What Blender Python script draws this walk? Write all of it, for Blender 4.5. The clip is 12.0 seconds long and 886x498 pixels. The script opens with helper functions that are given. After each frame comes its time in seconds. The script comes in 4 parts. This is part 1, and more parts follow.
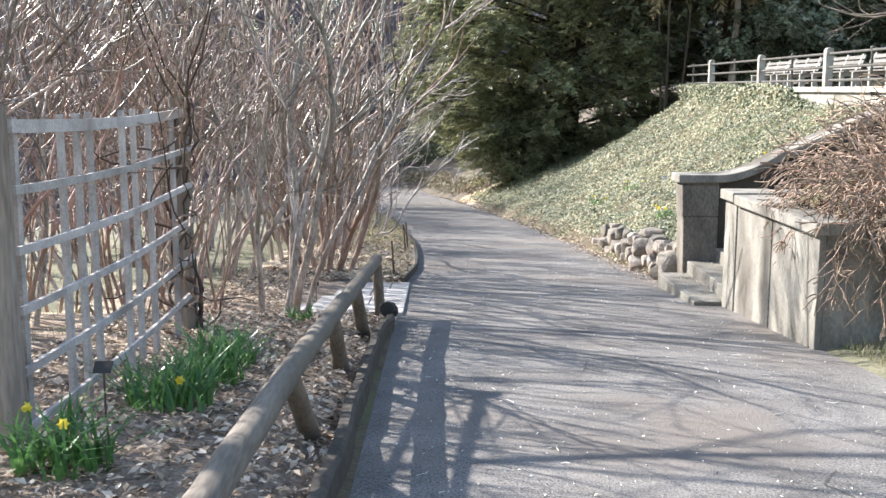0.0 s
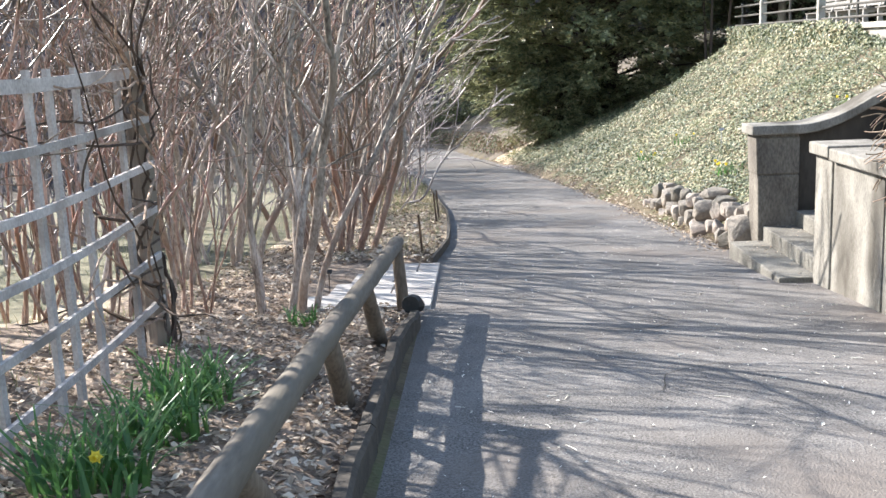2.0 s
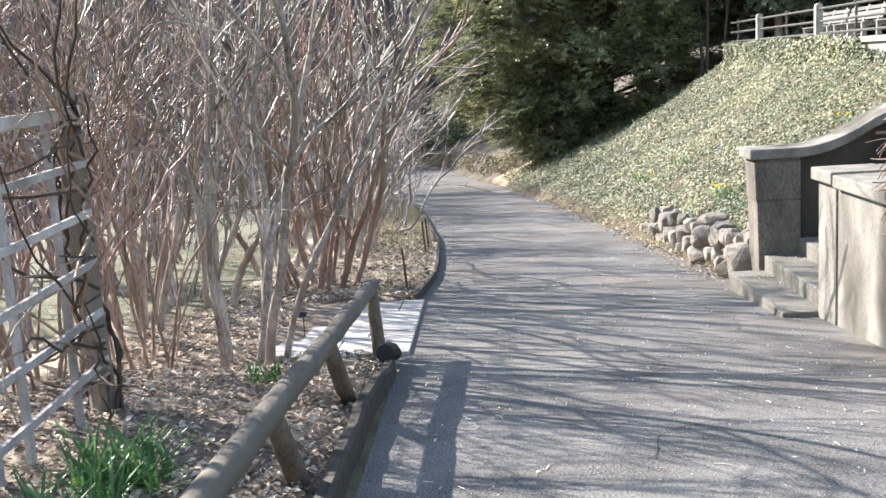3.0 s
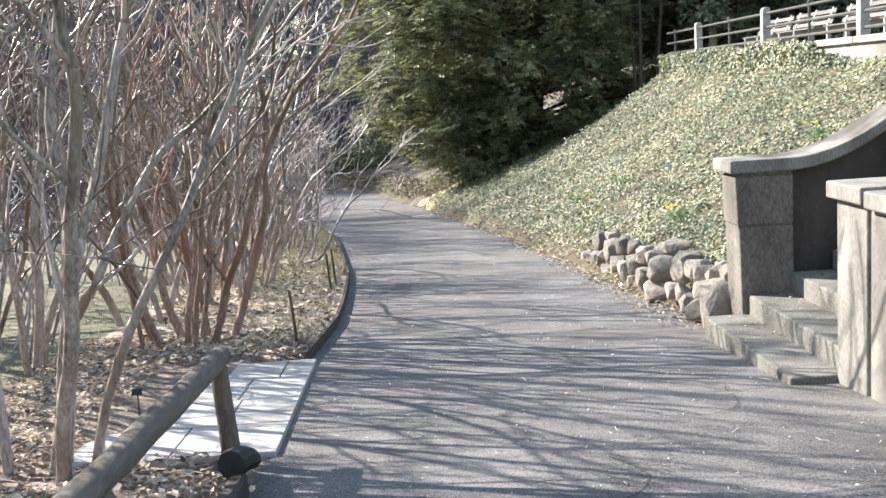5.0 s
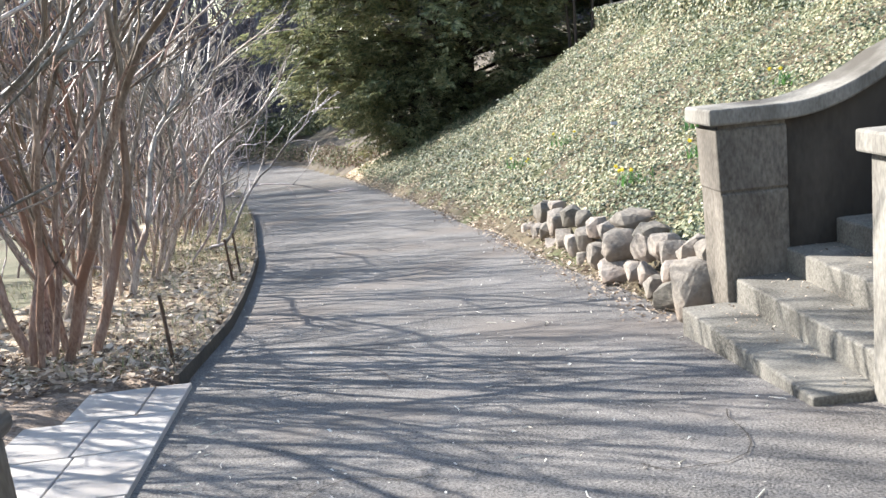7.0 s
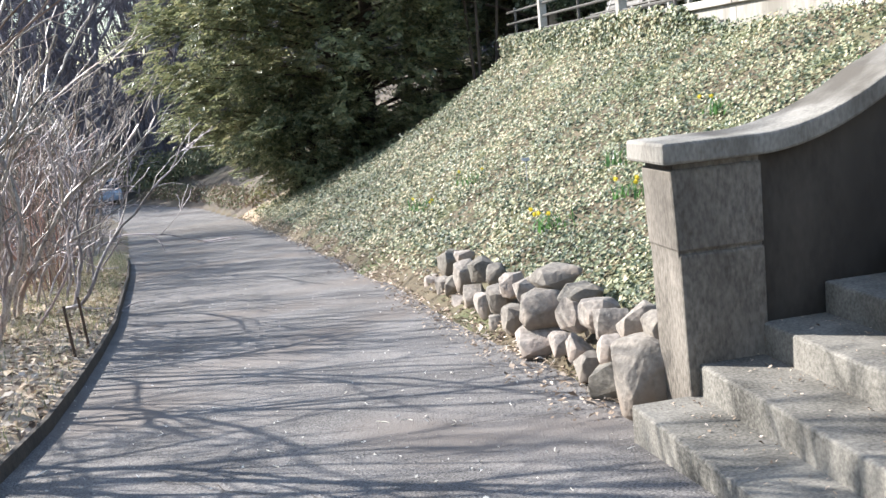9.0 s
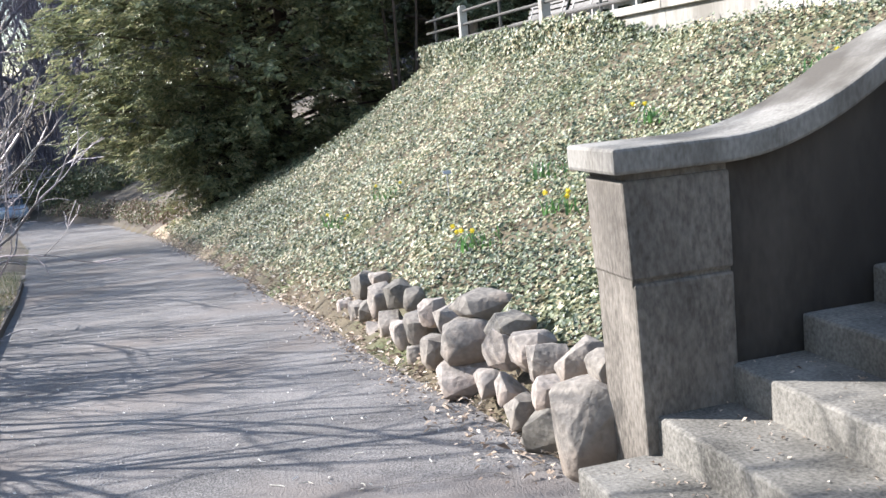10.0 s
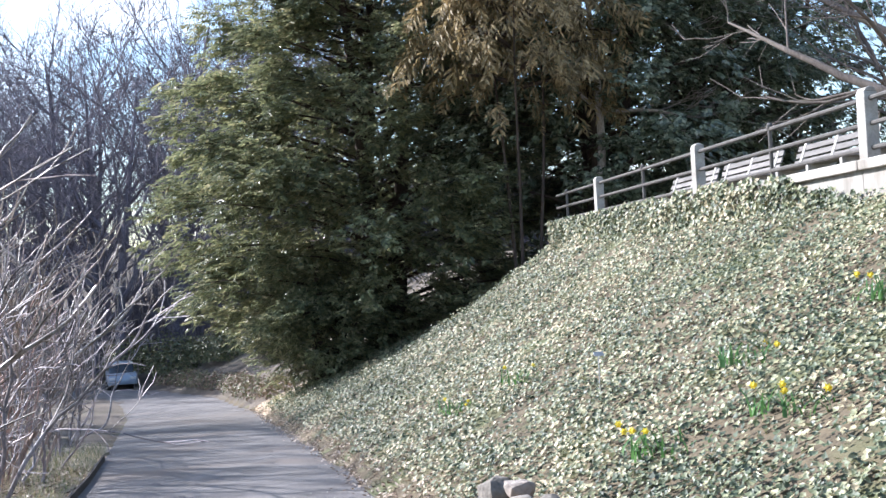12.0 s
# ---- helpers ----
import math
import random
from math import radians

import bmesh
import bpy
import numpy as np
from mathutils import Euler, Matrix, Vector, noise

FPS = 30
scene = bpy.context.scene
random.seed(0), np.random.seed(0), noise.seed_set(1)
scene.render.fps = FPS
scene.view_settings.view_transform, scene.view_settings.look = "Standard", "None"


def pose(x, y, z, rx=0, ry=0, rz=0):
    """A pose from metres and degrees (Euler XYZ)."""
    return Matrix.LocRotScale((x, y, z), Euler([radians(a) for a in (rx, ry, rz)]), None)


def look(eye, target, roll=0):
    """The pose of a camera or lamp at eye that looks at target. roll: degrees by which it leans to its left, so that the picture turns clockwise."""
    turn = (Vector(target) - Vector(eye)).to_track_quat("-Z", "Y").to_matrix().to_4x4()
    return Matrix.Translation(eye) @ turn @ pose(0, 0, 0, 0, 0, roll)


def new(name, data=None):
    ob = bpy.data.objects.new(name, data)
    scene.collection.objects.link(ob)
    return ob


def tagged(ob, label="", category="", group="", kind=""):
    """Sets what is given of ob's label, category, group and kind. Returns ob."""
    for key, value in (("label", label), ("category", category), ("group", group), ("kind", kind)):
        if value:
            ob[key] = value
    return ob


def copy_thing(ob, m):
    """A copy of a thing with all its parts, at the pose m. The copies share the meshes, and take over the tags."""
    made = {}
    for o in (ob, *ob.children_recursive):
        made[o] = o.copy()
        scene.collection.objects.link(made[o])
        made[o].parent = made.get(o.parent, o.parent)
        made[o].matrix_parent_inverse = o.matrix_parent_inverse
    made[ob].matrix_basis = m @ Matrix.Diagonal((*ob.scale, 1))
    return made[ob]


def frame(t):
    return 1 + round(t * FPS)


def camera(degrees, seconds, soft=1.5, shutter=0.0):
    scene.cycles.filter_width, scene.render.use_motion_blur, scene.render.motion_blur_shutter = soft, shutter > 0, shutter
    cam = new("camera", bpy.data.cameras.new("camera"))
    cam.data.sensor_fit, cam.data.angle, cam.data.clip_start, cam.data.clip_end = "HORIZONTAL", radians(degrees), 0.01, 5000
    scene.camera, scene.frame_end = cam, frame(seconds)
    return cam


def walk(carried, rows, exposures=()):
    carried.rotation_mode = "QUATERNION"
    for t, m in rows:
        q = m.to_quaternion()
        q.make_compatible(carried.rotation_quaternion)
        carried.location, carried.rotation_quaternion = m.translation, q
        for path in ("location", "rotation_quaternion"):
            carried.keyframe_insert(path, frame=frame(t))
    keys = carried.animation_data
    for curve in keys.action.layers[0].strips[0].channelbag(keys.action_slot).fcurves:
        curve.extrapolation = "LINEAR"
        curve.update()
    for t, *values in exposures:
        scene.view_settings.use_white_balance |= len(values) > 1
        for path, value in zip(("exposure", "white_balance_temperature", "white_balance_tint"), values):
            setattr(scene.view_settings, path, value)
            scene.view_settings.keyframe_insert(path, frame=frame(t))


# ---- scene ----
cam = camera(46.5, 12.0)
PATH = [
    (0, (-0.933, -4.157, 2.581), (-0.918, -2.181, 2.275), 0.1),
    (0.5, (-0.888, -3.68, 2.531), (-0.941, -1.71, 2.192), -1.4),
    (1, (-0.888, -3.2, 2.497), (-0.991, -1.234, 2.143), -2.0),
    (1.5, (-0.925, -2.709, 2.482), (-1.027, -0.747, 2.107), -2.3),
    (2, (-0.875, -2.261, 2.464), (-0.935, -0.299, 2.082), -2.3),
    (2.5, (-0.687, -1.903, 2.522), (-0.736, 0.068, 2.184), -2.6),
    (2.7, (-0.694, -1.843, 2.545), (-0.742, 0.126, 2.198), -3.1),
    (4.3, (-0.516, 0.288, 2.247), (-0.612, 2.261, 1.929), -3.4),
    (4.5, (-0.52, 0.49, 2.244), (-0.565, 2.464, 1.93), -3.3),
    (5, (-0.458, 0.969, 2.223), (-0.383, 2.943, 1.914), -3.6),
    (5.5, (-0.384, 1.384, 2.196), (-0.201, 3.35, 1.877), -4.3),
    (6, (-0.294, 1.883, 2.134), (-0.071, 3.841, 1.793), -4.5),
    (6.5, (-0.23, 2.354, 2.071), (-0.023, 4.308, 1.701), -4.9),
    (6.7, (-0.209, 2.548, 2.048), (-0.017, 4.501, 1.665), -5.2),
    (8.3, (0.128, 4.271, 1.944), (0.329, 6.244, 1.683), -5.8),
    (8.5, (0.158, 4.375, 1.953), (0.406, 6.345, 1.711), -5.8),
    (9, (0.252, 4.681, 1.896), (0.622, 6.619, 1.568), -5.6),
    (9.5, (0.367, 5.084, 1.857), (0.856, 7.011, 1.641), -5.3),
    (10, (0.527, 5.641, 1.786), (1.046, 7.546, 1.472), -5.3),
    (10.5, (0.598, 6.157, 1.704), (1.125, 8.082, 1.584), -4.0),
    (11, (0.642, 6.863, 1.67), (1.113, 8.807, 1.637), -3.5),
    (11.5, (0.697, 7.487, 1.596), (1.096, 9.447, 1.611), -3.1),
    (12, (0.737, 7.918, 1.548), (1.083, 9.887, 1.606), -3.0),
]
walk(cam, [(t, look(eye, target, roll)) for t, eye, target, roll in PATH], [(0, 1.6, 6680, 10), (6, 1.57, 6660, 9), (9.5, 1.44, 6380, 11), (12, 1.4, 5980, 15)])

# ---- world and light ----
world = bpy.data.worlds.new("sky")
scene.world = world
world.use_nodes = True
wn = world.node_tree
sky = wn.nodes.new("ShaderNodeTexSky")
sky.sky_type = "NISHITA"
sky.sun_disc = False
sky.sun_elevation, sky.sun_rotation = radians(34), radians(-56)
sky.air_density, sky.dust_density, sky.ozone_density = 1.3, 0.3, 2.0
cloud_co = wn.nodes.new("ShaderNodeTexCoord")
cloud_map = wn.nodes.new("ShaderNodeMapping")
cloud_map.inputs["Scale"].default_value = (1.0, 1.0, 2.6)
cloud = wn.nodes.new("ShaderNodeTexNoise")
cloud.inputs["Scale"].default_value, cloud.inputs["Detail"].default_value = 2.1, 7.0
cloud_ramp = wn.nodes.new("ShaderNodeValToRGB")
cloud_ramp.color_ramp.elements[0].position, cloud_ramp.color_ramp.elements[1].position = 0.55, 0.72
cloud_mix = wn.nodes.new("ShaderNodeMixRGB")
cloud_mix.inputs[2].default_value = (7.5, 7.6, 7.8, 1)
wn.links.new(cloud_co.outputs["Generated"], cloud_map.inputs[0])
wn.links.new(cloud_map.outputs[0], cloud.inputs[0])
wn.links.new(cloud.outputs[0], cloud_ramp.inputs[0])
wn.links.new(cloud_ramp.outputs[0], cloud_mix.inputs[0])
wn.links.new(sky.outputs[0], cloud_mix.inputs[1])
wn.links.new(cloud_mix.outputs[0], wn.nodes["Background"].inputs[0])
wn.nodes["Background"].inputs[1].default_value = 0.11
sun_data = bpy.data.lights.new("sun", "SUN")
sun_data.energy, sun_data.angle, sun_data.color = 5.0, radians(0.53), (1.0, 0.965, 0.92)
sun = new("sun", sun_data)
sun.matrix_world = look((-72, 48, 58), (0, 0, 0))

# ---- materials ----

def mat(name, a, b, c=None, scale=6.0, fine=60.0, rough=0.8, bump=0.3, dist=0.01, metal=0.0, spec=0.4, random_obj=0.0, random_isl=0.0,
        stretch=(1, 1, 1), grain=0.5, trans=0.0, detail=6.0):
    """Two-scale noise over base colours a..b, a third colour c in blotches, bump from the fine noise."""
    m = bpy.data.materials.new(name)
    m.use_nodes = True
    nt = m.node_tree
    nd, lk = nt.nodes, nt.links
    bsdf = nd["Principled BSDF"]
    co = nd.new("ShaderNodeTexCoord")
    mp = nd.new("ShaderNodeMapping")
    mp.inputs["Scale"].default_value = stretch
    lk.new(co.outputs["Object"], mp.inputs[0])
    n1 = nd.new("ShaderNodeTexNoise")
    n1.inputs["Scale"].default_value, n1.inputs["Detail"].default_value = scale, detail
    n2 = nd.new("ShaderNodeTexNoise")
    n2.inputs["Scale"].default_value, n2.inputs["Detail"].default_value = fine, 4.0
    lk.new(mp.outputs[0], n1.inputs[0])
    lk.new(mp.outputs[0], n2.inputs[0])
    mixv = nd.new("ShaderNodeMath")
    mixv.operation = "MULTIPLY_ADD"
    mixv.inputs[1].default_value = grain
    half = nd.new("ShaderNodeMath")
    half.operation = "MULTIPLY"
    half.inputs[1].default_value = 1 - grain
    lk.new(n1.outputs[0], half.inputs[0])
    lk.new(n2.outputs[0], mixv.inputs[0])
    lk.new(half.outputs[0], mixv.inputs[2])
    ramp = nd.new("ShaderNodeValToRGB")
    ramp.color_ramp.elements[0].position, ramp.color_ramp.elements[1].position = 0.36, 0.64
    ramp.color_ramp.elements[0].color, ramp.color_ramp.elements[1].color = (*a, 1), (*b, 1)
    lk.new(mixv.outputs[0], ramp.inputs[0])
    col = ramp.outputs[0]
    if c:
        n3 = nd.new("ShaderNodeTexNoise")
        n3.inputs["Scale"].default_value, n3.inputs["Detail"].default_value = scale * 0.35, 5.0
        lk.new(mp.outputs[0], n3.inputs[0])
        r3 = nd.new("ShaderNodeValToRGB")
        r3.color_ramp.elements[0].position, r3.color_ramp.elements[1].position = 0.52, 0.68
        lk.new(n3.outputs[0], r3.inputs[0])
        mx = nd.new("ShaderNodeMixRGB")
        lk.new(r3.outputs[0], mx.inputs[0])
        lk.new(col, mx.inputs[1])
        mx.inputs[2].default_value = (*c, 1)
        col = mx.outputs[0]
    if random_obj or random_isl:
        hsv = nd.new("ShaderNodeHueSaturation")
        src = nd.new("ShaderNodeObjectInfo").outputs["Random"] if random_obj else nd.new("ShaderNodeNewGeometry").outputs["Random Per Island"]
        amt = random_obj or random_isl
        mr = nd.new("ShaderNodeMapRange")
        mr.inputs["To Min"].default_value, mr.inputs["To Max"].default_value = 1 - amt, 1 + amt
        lk.new(src, mr.inputs[0])
        lk.new(mr.outputs[0], hsv.inputs["Value"])
        mr2 = nd.new("ShaderNodeMapRange")
        mr2.inputs["To Min"].default_value, mr2.inputs["To Max"].default_value = 0.5 + amt * 0.04, 0.5 - amt * 0.04
        lk.new(src, mr2.inputs[0])
        lk.new(mr2.outputs[0], hsv.inputs["Hue"])
        lk.new(col, hsv.inputs["Color"])
        col = hsv.outputs[0]
    lk.new(col, bsdf.inputs["Base Color"])
    bsdf.inputs["Roughness"].default_value = rough
    bsdf.inputs["Metallic"].default_value = metal
    bsdf.inputs["Specular IOR Level"].default_value = spec
    if bump:
        bp = nd.new("ShaderNodeBump")
        bp.inputs["Strength"].default_value, bp.inputs["Distance"].default_value = bump, dist
        lk.new(mixv.outputs[0], bp.inputs["Height"])
        lk.new(bp.outputs[0], bsdf.inputs["Normal"])
    if trans:
        tr = nd.new("ShaderNodeBsdfTranslucent")
        lk.new(col, tr.inputs[0])
        ms = nd.new("ShaderNodeMixShader")
        ms.inputs[0].default_value = trans
        lk.new(bsdf.outputs[0], ms.inputs[1])
        lk.new(tr.outputs[0], ms.inputs[2])
        lk.new(ms.outputs[0], nd["Material Output"].inputs[0])
    return m


def leaf_mat(name, stops, rough=0.35, trans=0.25, spec=0.5, patch=0.0):
    """Leaves: colour picked per leaf from a ramp, a little light let through."""
    m = bpy.data.materials.new(name)
    m.use_nodes = True
    nd, lk = m.node_tree.nodes, m.node_tree.links
    bsdf = nd["Principled BSDF"]
    geo = nd.new("ShaderNodeNewGeometry")
    ramp = nd.new("ShaderNodeValToRGB")
    els = ramp.color_ramp.elements
    els[0].position, els[0].color = stops[0][0], (*stops[0][1], 1)
    els[1].position, els[1].color = stops[-1][0], (*stops[-1][1], 1)
    for p, cc in stops[1:-1]:
        e = els.new(p)
        e.color = (*cc, 1)
    src = geo.outputs["Random Per Island"]
    if patch:
        co = nd.new("ShaderNodeTexCoord")
        n1 = nd.new("ShaderNodeTexNoise")
        n1.inputs["Scale"].default_value = 0.55
        n1.inputs["Detail"].default_value = 4
        lk.new(co.outputs["Object"], n1.inputs[0])
        ma = nd.new("ShaderNodeMath")
        ma.operation = "MULTIPLY_ADD"
        lk.new(n1.outputs[0], ma.inputs[0])
        ma.inputs[1].default_value = patch
        ma.inputs[2].default_value = -patch * 0.5
        ad = nd.new("ShaderNodeMath")
        lk.new(ma.outputs[0], ad.inputs[0])
        lk.new(src, ad.inputs[1])
        src = ad.outputs[0]
    lk.new(src, ramp.inputs[0])
    lk.new(ramp.outputs[0], bsdf.inputs["Base Color"])
    bsdf.inputs["Roughness"].default_value = rough
    bsdf.inputs["Specular IOR Level"].default_value = spec
    tr = nd.new("ShaderNodeBsdfTranslucent")
    lk.new(ramp.outputs[0], tr.inputs[0])
    ms = nd.new("ShaderNodeMixShader")
    ms.inputs[0].default_value = trans
    lk.new(bsdf.outputs[0], ms.inputs[1])
    lk.new(tr.outputs[0], ms.inputs[2])
    lk.new(ms.outputs[0], nd["Material Output"].inputs[0])
    return m


M_ASPHALT = mat("asphalt", (0.055, 0.0515, 0.05), (0.262, 0.246, 0.235), (0.16, 0.139, 0.125), scale=1.6, fine=80, rough=0.9, bump=1.0, dist=0.014, grain=0.7)
M_CONCRETE = mat("old_concrete", (0.30, 0.275, 0.24), (0.50, 0.465, 0.41), (0.20, 0.18, 0.155), scale=5.0, fine=55, rough=0.9, bump=0.5, dist=0.012, stretch=(1, 1, 0.45))
M_PALEWALL = mat("streaked_pale_concrete", (0.145, 0.133, 0.114), (0.315, 0.297, 0.265), (0.085, 0.075, 0.062), scale=4.5, fine=60, rough=0.92, bump=0.8, dist=0.010, stretch=(1, 1, 0.42), grain=0.42)
# Stained concrete with the stair wall's deep shade put into its base colour.
M_STAINSHADE = mat("shade_darkened_stained_concrete", (0.026, 0.022, 0.018), (0.088, 0.076, 0.063), (0.017, 0.0148, 0.013), scale=1.6, fine=30, rough=0.92, bump=0.5, dist=0.012, stretch=(1, 1, 0.4), grain=0.2)
M_PIER = mat("pier_concrete", (0.085, 0.073, 0.06), (0.29, 0.26, 0.222), (0.058, 0.05, 0.042), scale=2.0, fine=55, rough=0.92, bump=1.0, dist=0.012, stretch=(1, 1, 0.45), grain=0.4)
M_WOODSOIL = mat("woodland_floor", (0.07, 0.058, 0.046), (0.17, 0.14, 0.11), (0.11, 0.095, 0.065), scale=1.2, fine=14, rough=0.95, bump=0.8, dist=0.05)
M_BITS = leaf_mat("pale_bits", [(0.0, (0.45, 0.42, 0.36)), (1.0, (0.75, 0.72, 0.66))], rough=0.8, trans=0.0, spec=0.2)
M_STEP = mat("step_concrete", (0.06, 0.056, 0.048), (0.27, 0.253, 0.222), (0.045, 0.042, 0.036), scale=2.2, fine=60, rough=0.9, bump=0.9, dist=0.01, grain=0.42)
M_PAVER = mat("pale_concrete_slab", (0.40, 0.372, 0.352), (0.50, 0.468, 0.445), (0.37, 0.335, 0.312), scale=3.0, fine=50, rough=0.9, bump=0.25, dist=0.006)
M_SOIL = mat("bank_soil", (0.07, 0.055, 0.035), (0.15, 0.12, 0.075), (0.10, 0.11, 0.05), scale=3, fine=30, rough=0.95, bump=0.8, dist=0.03)
M_MULCH = mat("mulch", (0.095, 0.07, 0.053), (0.37, 0.295, 0.24), (0.24, 0.175, 0.13), scale=9, fine=45, rough=0.95, bump=1.0, dist=0.04)
M_LITTER = mat("leaf_litter_soil", (0.30, 0.235, 0.165), (0.56, 0.465, 0.36), (0.42, 0.32, 0.225), scale=4, fine=40, rough=0.95, bump=0.8, dist=0.03)
M_LAWN = mat("dormant_lawn", (0.10, 0.105, 0.065), (0.22, 0.20, 0.14), (0.17, 0.135, 0.095), scale=1.2, fine=35, rough=0.95, bump=0.8, dist=0.04)
M_LILAC = mat("lilac_bark", (0.115, 0.083, 0.067), (0.55, 0.475, 0.415), (0.21, 0.14, 0.10), scale=7, fine=60, rough=0.45, bump=0.6, dist=0.005, spec=0.5, stretch=(1, 1, 0.3), random_isl=0.62)
M_RUSTY = mat("red_brown_bark", (0.10, 0.048, 0.032), (0.45, 0.335, 0.27), (0.22, 0.12, 0.078), scale=7, fine=60, rough=0.45, bump=0.6, dist=0.005, spec=0.5, stretch=(1, 1, 0.3), random_isl=0.62)
M_GREYTWIG = mat("grey_twig_bark", (0.125, 0.102, 0.104), (0.46, 0.41, 0.405), (0.21, 0.168, 0.162), scale=6, fine=50, rough=0.55, bump=0.4, dist=0.004, stretch=(1, 1, 0.3), random_isl=0.6)
M_PALEBARK = mat("pale_twig_bark", (0.26, 0.215, 0.18), (0.54, 0.47, 0.41), scale=4, fine=25, rough=0.8, bump=0.4, dist=0.01, stretch=(1, 1, 0.3), random_isl=0.3)
M_BARK = mat("tree_bark", (0.10, 0.08, 0.068), (0.24, 0.20, 0.18), (0.15, 0.13, 0.10), scale=4, fine=25, rough=0.9, bump=0.6, dist=0.02, stretch=(1, 1, 0.3), random_obj=0.2)
M_DARKBARK = mat("yew_bark", (0.035, 0.025, 0.02), (0.10, 0.07, 0.055), scale=4, fine=25, rough=0.9, bump=0.6, dist=0.02, stretch=(1, 1, 0.3))
M_VINE = mat("dry_vine", (0.17, 0.115, 0.083), (0.42, 0.31, 0.235), scale=6, fine=40, rough=0.8, bump=0.3, dist=0.004, random_isl=0.45)
M_LOG = mat("weathered_log", (0.085, 0.07, 0.057), (0.21, 0.18, 0.15), (0.13, 0.112, 0.087), scale=7, fine=60, rough=0.85, bump=0.5, dist=0.008, stretch=(1, 0.12, 1))
M_LEG = mat("dark_weathered_post", (0.10, 0.075, 0.055), (0.21, 0.165, 0.125), scale=9, fine=60, rough=0.9, bump=0.5, dist=0.006, stretch=(1, 1, 0.2))
M_TPOST = mat("trellis_post_wood", (0.15, 0.12, 0.10), (0.33, 0.275, 0.235), (0.20, 0.165, 0.13), scale=6, fine=50, rough=0.9, bump=0.6, dist=0.006, stretch=(1, 1, 0.12))
M_SLAT = mat("silvered_slat", (0.30, 0.272, 0.26), (0.52, 0.48, 0.465), (0.25, 0.22, 0.205), scale=6, fine=60, rough=0.85, bump=0.4, dist=0.003, random_obj=0.15)
M_EDGE = mat("dark_edging", (0.035, 0.03, 0.026), (0.09, 0.075, 0.062), scale=8, fine=50, rough=0.8, bump=0.4, dist=0.006)
M_BLACK = mat("black_plastic", (0.02, 0.02, 0.02), (0.04, 0.038, 0.036), scale=8, fine=50, rough=0.55, bump=0.1, dist=0.002)
M_ROCK = mat("field_stone", (0.14, 0.125, 0.109), (0.331, 0.295, 0.255), (0.23, 0.179, 0.139), scale=4.5, fine=28, rough=0.88, bump=0.8, dist=0.025, random_obj=0.35)
M_WALLW = mat("lime_streaked_wall", (0.24, 0.22, 0.192), (0.496, 0.476, 0.436), (0.152, 0.136, 0.112), scale=2.2, fine=25, rough=0.9, bump=0.4, dist=0.01, stretch=(1, 1, 0.25), grain=0.3)
M_RAIL = mat("dark_rail_paint", (0.05, 0.047, 0.042), (0.12, 0.11, 0.10), scale=6, fine=40, rough=0.6, bump=0.2, dist=0.003)
M_FPOST = mat("pale_rail_post", (0.286, 0.272, 0.245), (0.422, 0.401, 0.367), (0.218, 0.197, 0.17), scale=6, fine=40, rough=0.85, bump=0.3, dist=0.004)
M_BENCH = mat("bench_slat_wood", (0.119, 0.111, 0.102), (0.221, 0.208, 0.196), scale=5, fine=40, rough=0.8, bump=0.3, dist=0.004, stretch=(1, 0.1, 1), random_obj=0.15)
M_BSUP = mat("bench_support_concrete", (0.272, 0.26, 0.244), (0.4, 0.384, 0.36), scale=6, fine=40, rough=0.85, bump=0.3, dist=0.004)
M_STAKE = mat("rusty_stake", (0.06, 0.04, 0.03), (0.14, 0.09, 0.06), scale=9, fine=50, rough=0.8, bump=0.3, dist=0.003)
M_TAG = mat("label_plate", (0.36, 0.36, 0.35), (0.50, 0.50, 0.49), scale=9, fine=50, rough=0.5, bump=0.05, dist=0.001)
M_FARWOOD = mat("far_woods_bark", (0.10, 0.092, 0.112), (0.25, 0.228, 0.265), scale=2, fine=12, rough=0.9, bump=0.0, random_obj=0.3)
M_IVY = leaf_mat("ivy_leaf", [(0.0, (0.0346, 0.0534, 0.0282)), (0.28, (0.0883, 0.118, 0.0639)), (0.55, (0.192, 0.213, 0.12)), (0.78, (0.317, 0.315, 0.183)), (0.9, (0.422, 0.373, 0.235)), (1.0, (0.499, 0.417, 0.273))], rough=0.46, trans=0.2, spec=0.45, patch=1.0)
M_YEW = leaf_mat("yew_needles", [(0.0, (0.10, 0.122, 0.074)), (0.4, (0.19, 0.212, 0.112)), (0.75, (0.295, 0.305, 0.15)), (1.0, (0.44, 0.395, 0.235))], rough=0.38, trans=0.42, spec=0.6, patch=0.7)
M_HOLLY = leaf_mat("holly_leaf", [(0.0, (0.07, 0.09, 0.058)), (0.6, (0.19, 0.22, 0.14)), (1.0, (0.36, 0.375, 0.25))], rough=0.22, trans=0.35, spec=0.9)
M_BROWNF = leaf_mat("brown_foliage", [(0.0, (0.15, 0.115, 0.06)), (0.5, (0.30, 0.23, 0.115)), (1.0, (0.46, 0.35, 0.185))], rough=0.6, trans=0.4)
M_DAFF = leaf_mat("daffodil_leaf", [(0.0, (0.034, 0.104, 0.0405)), (0.5, (0.09, 0.21, 0.063)), (1.0, (0.20, 0.34, 0.09))], rough=0.35, trans=0.4)
M_YELLOW = leaf_mat("yellow_petal", [(0.0, (0.65, 0.50, 0.04)), (1.0, (0.85, 0.72, 0.10))], rough=0.5, trans=0.3)
